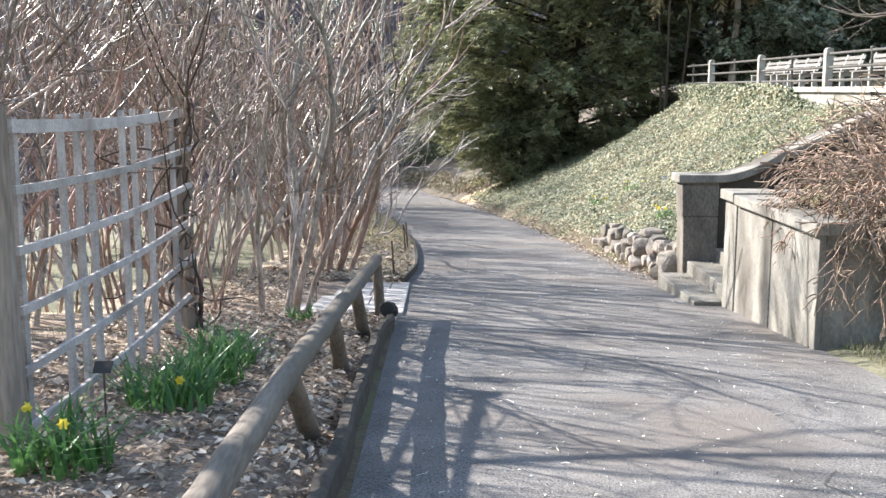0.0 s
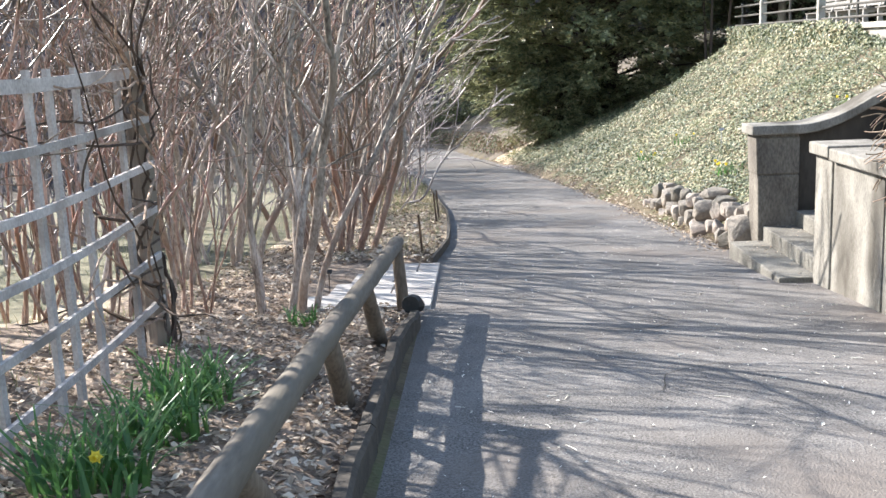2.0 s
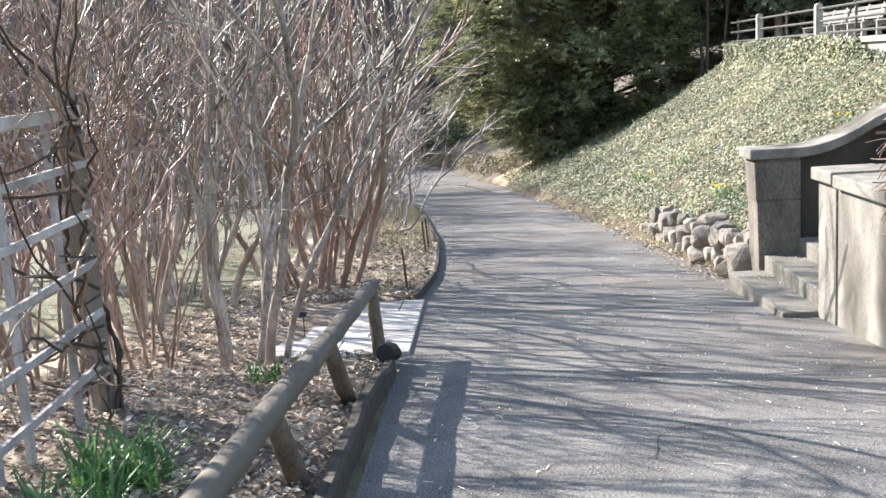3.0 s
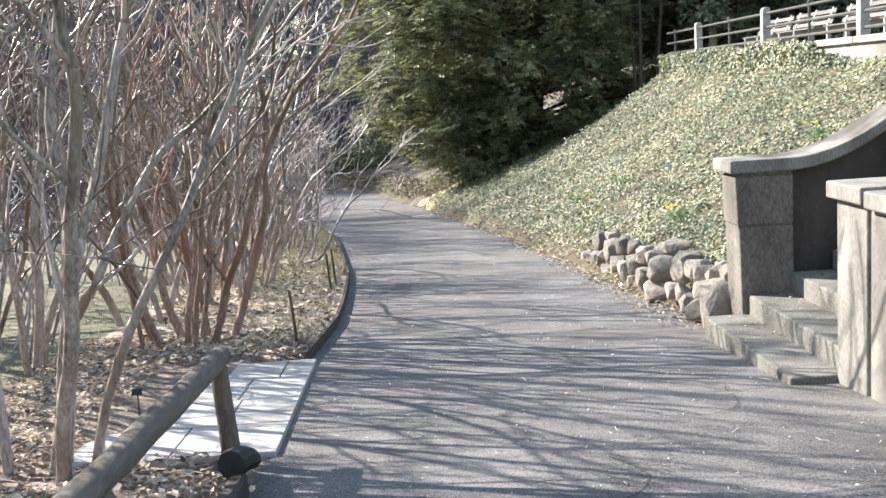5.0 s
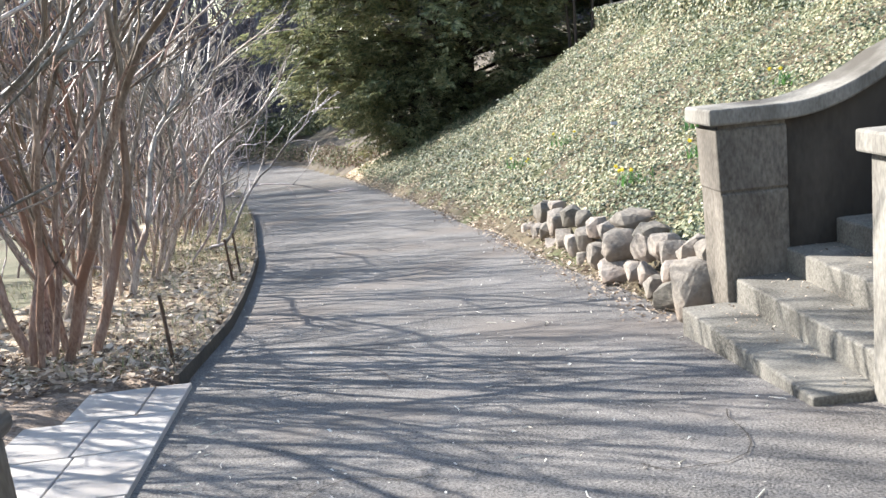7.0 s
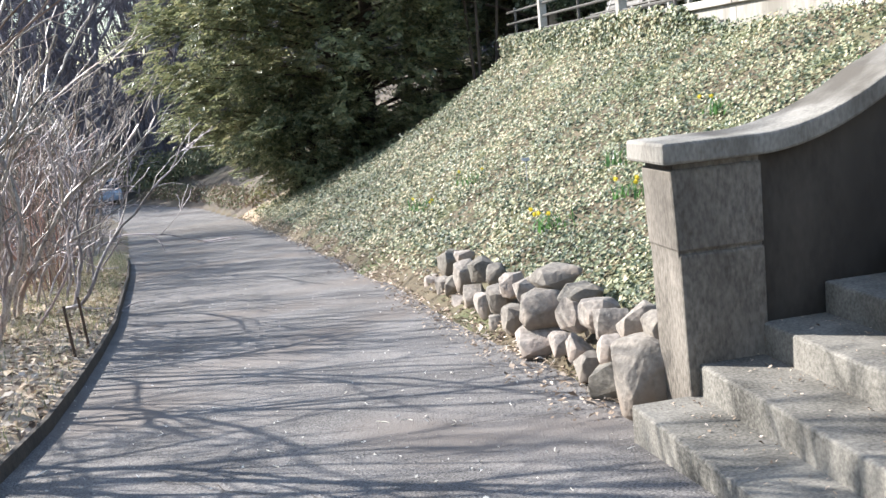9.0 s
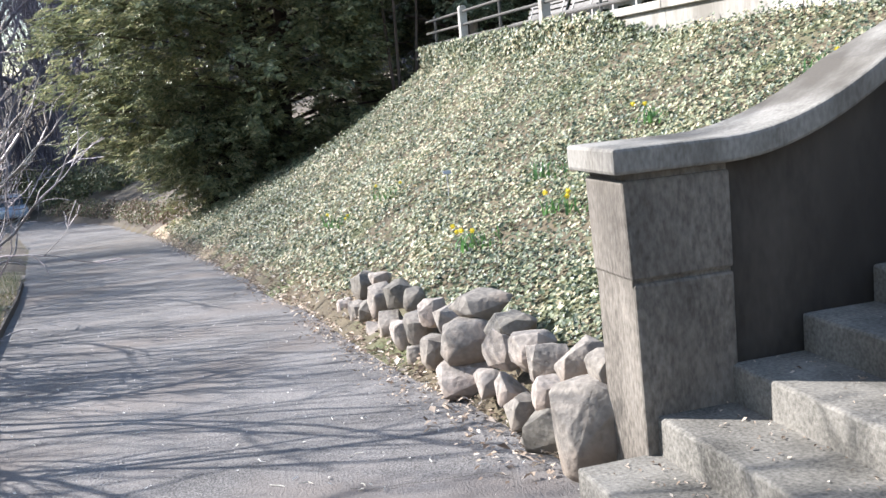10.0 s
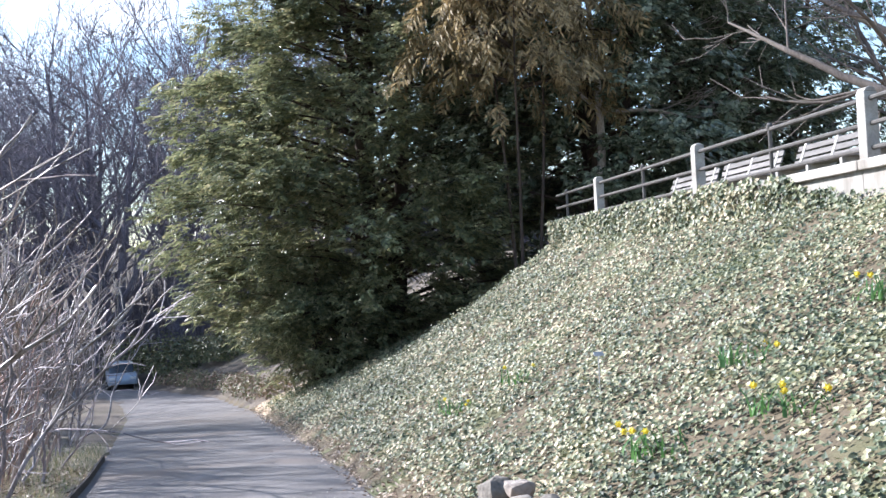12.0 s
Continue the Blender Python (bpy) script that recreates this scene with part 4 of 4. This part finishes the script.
# along the foot of the bank: y, height of the middle over the path, width, height
LARGE_STONES = [(9.98, 0.20, 0.40, 0.50), (10.42, 0.09, 0.26, 0.24), (10.52, 0.27, 0.20, 0.19), (11.94, 0.10, 0.40, 0.27), (12.03, 0.33, 0.46, 0.34), (12.1, 0.56, 0.40, 0.17), (11.4, 0.50, 0.30, 0.16),
                (11.36, 0.38, 0.24, 0.28), (10.95, 0.43, 0.27, 0.22), (10.68, 0.40, 0.25, 0.24), (10.31, 0.46, 0.27, 0.24), (9.99, 0.47, 0.17, 0.20), (11.04, 0.20, 0.2, 0.22), (10.8, 0.12, 0.22, 0.2), (11.4, 0.16, 0.2, 0.2)]
SMALL_STONES = [(15.7, 0.38, 0.26, 0.29), (15.13, 0.51, 0.22, 0.16), (14.81, 0.32, 0.24, 0.36), (14.21, 0.42, 0.26, 0.27), (13.68, 0.44, 0.2, 0.2), (13.08, 0.41, 0.24, 0.23), (15.48, 0.15, 0.24, 0.26), (14.2, 0.2, 0.22, 0.27),
                (13.64, 0.17, 0.24, 0.26), (13.3, 0.26, 0.24, 0.26), (12.69, 0.17, 0.21, 0.26), (14.66, 0.08, 0.22, 0.16), (13.19, 0.07, 0.16, 0.16), (12.6, 0.4, 0.22, 0.22), (15.1, 0.18, 0.2, 0.24), (16.2, 0.12, 0.2, 0.2), (16.9, 0.06, 0.22, 0.14)]
for k, (y, h, w, t) in enumerate(LARGE_STONES + SMALL_STONES):
    x = 2.26 + 0.45 * max(0, h - 0.12) + 0.16 * w
    stone(x, y, fall(y) + h, w * 0.98, w * 1.16, t * 1.04, seed=100 + k)

# ---- bedding: daffodils ----
def daffodil(seed, blades, radius, height, flowers):
    rng = random.Random(seed)
    top = thing("daffodil_clump", "green daffodil clump sprouting in the mulch", "flowers", "daffodils in the bed")
    for n in range(blades):
        g = Geo()
        a, r = (n % 6) * 1.047 + rng.uniform(-0.75, 0.75), radius * math.sqrt(rng.random())
        p = Vector((math.cos(a) * r, math.sin(a) * r, -0.02))
        h = height * rng.uniform(0.6, 1.1)
        lean = rng.uniform(0.15, 1.25)
        b = rng.uniform(0, 6.28)
        d = Vector((math.cos(b), math.sin(b), 0))
        s = Vector((-d.y, d.x, 0)) * 0.013
        pr = []
        for k in range(4):
            u = k / 3
            c = p + d * h * lean * u * u + Vector((0, 0, h * u * (1 - 0.25 * lean * u)))
            w = s * (1 - 0.75 * u)
            pr.append((c - w, c + w))
        for k in range(3):
            i = len(g.v)
            g.v += [pr[k][0], pr[k][1], pr[k + 1][1], pr[k + 1][0]]
            g.f.append((i, i + 1, i + 2, i + 3))
        ob = new("leaf", g.mesh("leaf", M_DAFF))
        ob.parent = top
    for _ in range(flowers):
        a, r = rng.uniform(0, 6.28), radius * 1.1 * math.sqrt(rng.random())
        c = Vector((math.cos(a) * r, math.sin(a) * r, height * rng.uniform(0.55, 1.0)))
        f = Geo()
        n = Vector((rng.uniform(-0.5, 0.5), -1, rng.uniform(-0.2, 0.6))).normalized()
        t = n.cross(Vector((0, 0, 1))).normalized()
        b2 = n.cross(t)
        for k in range(6):
            th = k * math.pi / 3
            d = t * math.cos(th) + b2 * math.sin(th)
            e = t * -math.sin(th) + b2 * math.cos(th)
            f.poly((c, c + d * 0.016 + e * 0.010, c + d * 0.032, c + d * 0.016 - e * 0.010))
        f.tube([c, c + n * 0.028], [0.010, 0.016], 7, cap=False)
        part("flower", f, M_YELLOW, top)
    return top


for seed, x, y, r, h, nb, nf in ((61, -2.5, 1.7, 0.26, 0.36, 130, 1), (62, -2.42, 2.45, 0.24, 0.32, 110, 0), (63, -2.45, 3.1, 0.26, 0.32, 120, 0), (64, -2.65, 0.45, 0.24, 0.34, 120, 2), (65, -2.2, 5.3, 0.12, 0.2, 30, 0)):
    daffodil(seed, nb, r, h, nf).location = (x, y, land(x, y))
rng = random.Random(71)
for x, y, nf in ((3.45, 14.85, 9), (4.15, 14.2, 9), (4.65, 15.85, 7), (3.2, 21.3, 6), (3.87, 20.4, 4), (5.6, 15.3, 5), (6.2, 13.2, 5)):
    t = daffodil(int(x * 100), 40, 0.32, 0.2, nf // 3 + 1)
    t.location = (x, y, land(x, y) + 0.02)

# ---- loose litter ----
rng = random.Random(81)
flakes = Geo()


def flake(x, y, z, s):
    a = rng.uniform(0, 6.28)
    d = Vector((math.cos(a), math.sin(a), rng.uniform(-0.55, 0.55))) * s
    e = Vector((-math.sin(a), math.cos(a), rng.uniform(-0.5, 0.5))) * s * rng.uniform(0.3, 0.7)
    p = Vector((x, y, z + 0.35 * s))
    k = len(flakes.v)
    up = Vector((0, 0, s * rng.uniform(0, 0.4)))
    flakes.v += [p - d, p + e + up, p + d, p - e + up]
    flakes.f += [(k, k + 1, k + 2), (k, k + 2, k + 3)]


for _ in range(24000):
    y = -4 + 15.5 * rng.random()
    x = -1.46 - 2.4 * rng.random() ** 1.2
    if 6.7 < y < 9.8 and x > -2.6:
        if rng.random() > 0.01:
            continue
    flake(x, y, land(x, y) + 0.01, rng.uniform(0.01, 0.036))
for _ in range(5000):
    y = 9.8 + 16 * rng.random()
    x = lerp_table(LEFT, y) - 0.05 - 2.2 * rng.random()
    flake(x, y, land(x, y) + 0.01, rng.uniform(0.02, 0.06))
for _ in range(4600):
    y = 10 + 36 * rng.random()
    x = lerp_table(RIGHT, y) + rng.gauss(0.06, 0.15)
    flake(x, y, max(land(x, y), fall(y)) + 0.012, rng.uniform(0.015, 0.044))
for _ in range(260):
    k = rng.choice((0, 0, 0, 1, 1, 1, 2, 2, 3, 4, 5))
    x = step_x + 0.37 * k + 0.03 + 0.34 * rng.random() ** 0.45
    flake(x, 7.62 + 1.86 * rng.random() ** 0.7, step_z + 0.168 * k + 0.003, rng.uniform(0.005, 0.014))
for _ in range(900):
    y = 9.9 + 6.5 * rng.random()
    x = lerp_table(RIGHT, y) + rng.gauss(-0.16, 0.14)
    flake(x, y, fall(y) + 0.014, rng.uniform(0.006, 0.026))
tagged(new("leaf_litter", flakes.mesh("leaf_litter", M_CHIP)), "dry leaves and bark flakes scattered on ground", "leaf litter", kind="stuff")
flakes = Geo()
for _ in range(2200):
    y = -4 + 24 * rng.random() ** 1.3
    x = -1.2 + 3.5 * rng.random()
    flake(x, y, fall(y) + 0.012, rng.uniform(0.004, 0.013) if rng.random() < 0.93 else 0.016)
for _ in range(150):
    y = -3.5 + 17 * rng.random() ** 1.2
    x = -1.1 + 3.3 * rng.random()
    a, ln = rng.uniform(0, 6.28), rng.uniform(0.03, 0.10)
    p = Vector((x, y, fall(y) + 0.018))
    bend = Vector((rng.uniform(-0.3, 0.3), rng.uniform(-0.3, 0.3), 0)) * ln
    flakes.tube([p, p + Vector((math.cos(a), math.sin(a), 0)) * ln * 0.5 + bend, p + Vector((math.cos(a), math.sin(a), 0)) * ln], [0.003, 0.0035, 0.002], 3)
tagged(new("pale_debris", flakes.mesh("pale_debris", M_BITS)), "pale seed husks and twig bits on the asphalt", "debris", kind="stuff")

# ---- dry vine bush over the planter wall ----
bush = shrub(91, 80, 1.15, 1.3, 0.011, M_VINE, "tangle of dry leafless vines over the planter wall", "bush", "vines on the planter", spread=0.6, levels=3, wob=0.3, lift=-0.07, twig_r=0.009, bare=0.7)
bush.matrix_world = pose(3.75, 5.5, 1.75)
copy_thing(bush, pose(4.4, 5.9, 2.0, 0, 0, 130))
copy_thing(bush, pose(3.45, 5.05, 1.62, 0, 0, 60))
copy_thing(bush, pose(3.95, 4.75, 1.25, 0, 0, 250))

# ---- vine on the trellis post ----
rng = random.Random(93)
vine = thing("climbing_vine", "bare dark vine twining up the trellis post", "vine")
for k in range(4):
    g = Geo()
    pts = []
    ph = rng.uniform(0, 6.28)
    for i in range(26):
        u = i / 25
        z = 0.35 + 2.15 * u
        r = 0.12 + 0.05 * math.sin(5 * u + ph)
        pts.append((-3.05 + r * math.cos(ph + 5.5 * u) + 0.03 * rng.uniform(-1, 1), 4.5 + r * math.sin(ph + 5.5 * u) * 1.2 - 0.25 * max(0, 0.25 - u), z))
    g.tube(pts, [0.015 - 0.008 * i / 25 for i in range(26)], 5)
    part("cane", g, M_DARKBARK, vine)
for k in range(34):
    g = Geo()
    pts, _ = wander(rng, (-2.97, 4.45, rng.uniform(0.7, 2.4)), (rng.uniform(-0.1, 0.2), -1, rng.uniform(-0.2, 0.6)), rng.uniform(0.7, 2.3), 9, 0.22, 0.02)
    g.tube(pts, [0.011 - 0.006 * i / 9 for i in range(10)], 4)
    part("tendril", g, M_VINE if k % 2 else M_DARKBARK, vine)

# ---- plant markers ----


def marker(x, y, h, plate, material, label, lean=25, base=0.0):
    top = thing("plant_marker", label, "sign", "plant markers")
    z = land(x, y) + base
    g = Geo()
    g.tube([(0, 0, -0.08), (0, 0, h)], [0.006, 0.006], 6)
    part("stake", g, M_STAKE if material is M_BLACK else material, top)
    g = Geo()
    w, hh = plate
    g.box((-w / 2, -0.004, -hh / 2), (w / 2, 0.004, hh / 2), pose(0, -0.01, h, -lean, 0, 0))
    part("plate", g, material, top, bevel=0.002)
    top.location = (x, y, z)


marker(-2.72, 1.25, 0.3, (0.10, 0.075), M_BLACK, "small dark plant marker on a thin stake", 45)
marker(3.92, 17.6, 0.42, (0.10, 0.05), M_TAG, "small pale plant marker on a stake in ivy", 35)
marker(-2.35, 7.9, 0.2, (0.07, 0.05), M_BLACK, "tiny dark plant marker among the lilac stems", 40)
marker(7.2, 15.1, 0.40, (0.16, 0.10), M_BLACK, "dark plant marker before the terrace wall", 30, 0.05)

# ---- far end of the path: hedge, shrubs, parked car ----
rng = random.Random(95)


def leafy(name, label, category, group, material, blobs, leaves, size, kind=""):
    """A leafy mass: leaves scattered over a few lumps standing on the ground."""
    g = Geo()
    total = sum(b[3] * b[4] for b in blobs)
    for bx, by, bz, r, h in blobs:
        for _ in range(int(leaves * r * h / total)):
            a, c = rng.uniform(0, 6.28), rng.uniform(-0.1, 1) ** 1
            s = math.sqrt(max(0, 1 - c * c)) * rng.uniform(0.75, 1.12)
            p = Vector((bx + r * s * math.cos(a), by + r * s * math.sin(a), bz + h * max(0, c) * rng.uniform(0.75, 1.1)))
            n = Vector((math.cos(a) * s + rng.gauss(0, 0.4), math.sin(a) * s + rng.gauss(0, 0.4), c + rng.gauss(0.2, 0.4)))
            ivy_leaf(g, p, n, size * rng.uniform(0.6, 1.4), rng.uniform(0, 6.28))
    return tagged(new(name, g.mesh(name, material)), label, category, group, kind)


blobs = []
for k in range(34):
    y = 45.5 + 27 * k / 34
    x = lerp_table(RIGHT, y) + 0.75 + rng.uniform(-0.15, 0.2)
    blobs.append((x, y, land(x, y) - 0.05, 0.75, 0.75 + rng.uniform(-0.15, 0.2)))
leafy("low_hedge", "low brown-green hedge along the far path edge", "hedge", "", M_HEDGE, blobs[::2], 5000, 0.07, kind="stuff")
leafy("ground_cover", "dull green ground cover along the far path edge", "ground cover", "", M_SHRUBG, blobs[1::2], 4500, 0.07, kind="stuff")
for x, y, r, h in ((-4.6, 74, 2.8, 2.6), (-1.4, 71, 2.4, 2.2), (1.6, 66, 2.2, 1.9), (-8.2, 80, 3.0, 2.8), (3.6, 61, 1.8, 1.5)):
    leafy("green_shrub", "rounded olive-green shrub beyond the path", "shrub", "olive shrubs beyond the bend", M_SHRUBG, [(x + rng.uniform(-1, 1) * r * 0.5, y + rng.uniform(-1, 1) * r * 0.5, land(x, y) - 0.1, r * rng.uniform(0.5, 0.8), h * rng.uniform(0.7, 1)) for _ in range(5)], 3200, 0.12)

brush = Geo()
for _ in range(17000):
    x, y = -75 + 105 * rng.random(), 76 + 80 * rng.random() ** 1.7
    if lerp_table(LEFT, y) - 2 < x < lerp_table(RIGHT, y) + 3:
        continue
    z = land(x, y)
    h = rng.uniform(1.5, 7)
    pts, _ = wander(rng, (x, y, z - 0.1), (rng.uniform(-0.35, 0.35), rng.uniform(-0.3, 0.3), 1), h, 3, 0.15)
    brush.tube(pts, [0.045, 0.035, 0.028, 0.012], 3, cap=False)
for _ in range(2500):
    x, y = -45 + 33 * rng.random(), 8 + 68 * rng.random()
    z = land(x, y)
    pts, _ = wander(rng, (x, y, z - 0.1), (rng.uniform(-0.35, 0.35), rng.uniform(-0.3, 0.3), 1), rng.uniform(1.2, 4), 3, 0.15)
    brush.tube(pts, [0.035, 0.028, 0.02, 0.01], 3, cap=False)
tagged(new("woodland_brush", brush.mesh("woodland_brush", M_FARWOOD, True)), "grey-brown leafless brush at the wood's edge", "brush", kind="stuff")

M_CARPAINT = mat("pale_blue_car_paint", (0.30, 0.37, 0.46), (0.36, 0.43, 0.52), scale=2, fine=20, rough=0.3, bump=0.0, spec=0.6)
M_CARGLASS = mat("dark_car_glass", (0.03, 0.04, 0.05), (0.05, 0.06, 0.07), scale=2, fine=20, rough=0.08, bump=0.0, spec=0.8)
M_TYRE = mat("tyre_rubber", (0.02, 0.02, 0.02), (0.04, 0.04, 0.04), scale=8, fine=40, rough=0.85, bump=0.2, dist=0.004)
M_LAMPGLASS = mat("headlamp_glass", (0.7, 0.7, 0.68), (0.8, 0.8, 0.78), scale=4, fine=20, rough=0.15, bump=0.0, spec=0.7)
car = thing("parked_car", "pale blue hatchback parked at the path's far end", "car")
g = Geo()
g.prism([(-2.0, 0.35), (2.0, 0.35), (2.05, 0.62), (1.9, 0.9), (0.95, 1.0), (-1.75, 1.02), (-2.05, 0.85)], "y", -0.86, 0.86)
part("body", g, M_CARPAINT, car, bevel=0.08)
g = Geo()
g.prism([(1.05, 0.99), (0.35, 1.5), (-1.35, 1.54), (-1.85, 1.0)], "y", -0.72, 0.72)
part("cabin", g, M_CARGLASS, car, bevel=0.06)
g = Geo()
g.prism([(0.42, 1.49), (0.3, 1.55), (-1.36, 1.58), (-1.45, 1.53)], "y", -0.73, 0.73)
part("roof", g, M_CARPAINT, car, bevel=0.02)
for x, y in ((1.3, 0.86), (1.3, -0.86), (-1.3, 0.86), (-1.3, -0.86)):
    g = Geo()
    s = 1 if y > 0 else -1
    g.tube([(x, y - 0.2 * s, 0.32), (x, y + 0.02 * s, 0.32)], [0.32, 0.32], 18)
    wheel = part("wheel", g, M_TYRE, car)
    g = Geo()
    g.tube([(x, y + 0.021 * s, 0.32), (x, y + 0.03 * s, 0.32)], [0.2, 0.18], 14)
    part("rim", g, M_BSUP, wheel)
for y in (-0.6, 0.6):
    g = Geo()
    g.box((1.93, y - 0.17, 0.66), (2.06, y + 0.17, 0.82))
    part("headlight", g, M_LAMPGLASS, car, bevel=0.03)
car.matrix_world = pose(-8.2, 74.5, fall(74.5) + 0.01, 0, 0, -80)

# ---- grass by the planter and at the bed's edge ----
rng = random.Random(97)
grass = Geo()


def blade(x, y, h):
    z = land(x, y)
    a = rng.uniform(0, 6.28)
    d = Vector((math.cos(a), math.sin(a), 0))
    s = Vector((-d.y, d.x, 0)) * 0.004
    p = Vector((x, y, z - 0.01))
    k = len(grass.v)
    grass.v += [p - s, p + s, p + d * h * 0.25 + Vector((0, 0, h * 0.6)) + s * 0.6, p + d * h * 0.25 + Vector((0, 0, h * 0.6)) - s * 0.6, p + d * h * 0.7 + Vector((0, 0, h))]
    grass.f += [(k, k + 1, k + 2, k + 3), (k + 3, k + 2, k + 4)]


for _ in range(5000):
    blade(2.62 + 2.6 * rng.random() ** 1.3, 0.5 + 4.1 * rng.random(), rng.uniform(0.04, 0.13))
for _ in range(3500):
    y = 10 + 20 * rng.random()
    blade(lerp_table(LEFT, y) - 0.1 - 1.2 * rng.random() ** 1.4, y, rng.uniform(0.04, 0.14))
for _ in range(5500):
    y = 16.5 + 14 * rng.random()
    blade(lerp_table(LEFT, y) - 0.05 - 2.2 * rng.random(), y, rng.uniform(0.06, 0.2))
for _ in range(3000):
    blade(-3.4 - 5 * rng.random(), 3 + 14 * rng.random(), rng.uniform(0.05, 0.14))
for _ in range(900):
    blade(2.9 + 1.0 * rng.random(), 5.4 + 1.8 * rng.random(), rng.uniform(0.1, 0.25))
tagged(new("grass", grass.mesh("grass", M_GRASS)), "thin spring grass tufts beside the path", "grass", kind="stuff")

# ---- fine cracks in the asphalt ----
rng = random.Random(99)
cracks = Geo()
for _ in range(16):
    x, y = rng.uniform(-1.0, 2.0), rng.uniform(-2, 26)
    a = rng.uniform(0, 6.28)
    pts = []
    for _ in range(rng.randint(6, 14)):
        pts.append((x, y))
        a += rng.gauss(0, 0.5)
        x, y = x + 0.14 * math.cos(a), y + 0.14 * math.sin(a)
    for (xa, ya), (xb, yb) in zip(pts, pts[1:]):
        if not (-1.25 < xa < 2.0 and -1.25 < xb < 2.0):
            continue
        n = Vector((ya - yb, xb - xa)).normalized() * 0.0035
        cracks.poly([(xa - n.x, ya - n.y, fall(ya) + 0.0165), (xb - n.x, yb - n.y, fall(yb) + 0.0165), (xb + n.x, yb + n.y, fall(yb) + 0.0165), (xa + n.x, ya + n.y, fall(ya) + 0.0165)])
tagged(new("asphalt_cracks", cracks.mesh("asphalt_cracks", M_EDGE)), "thin dark cracks in the worn asphalt path", "cracks", kind="stuff")
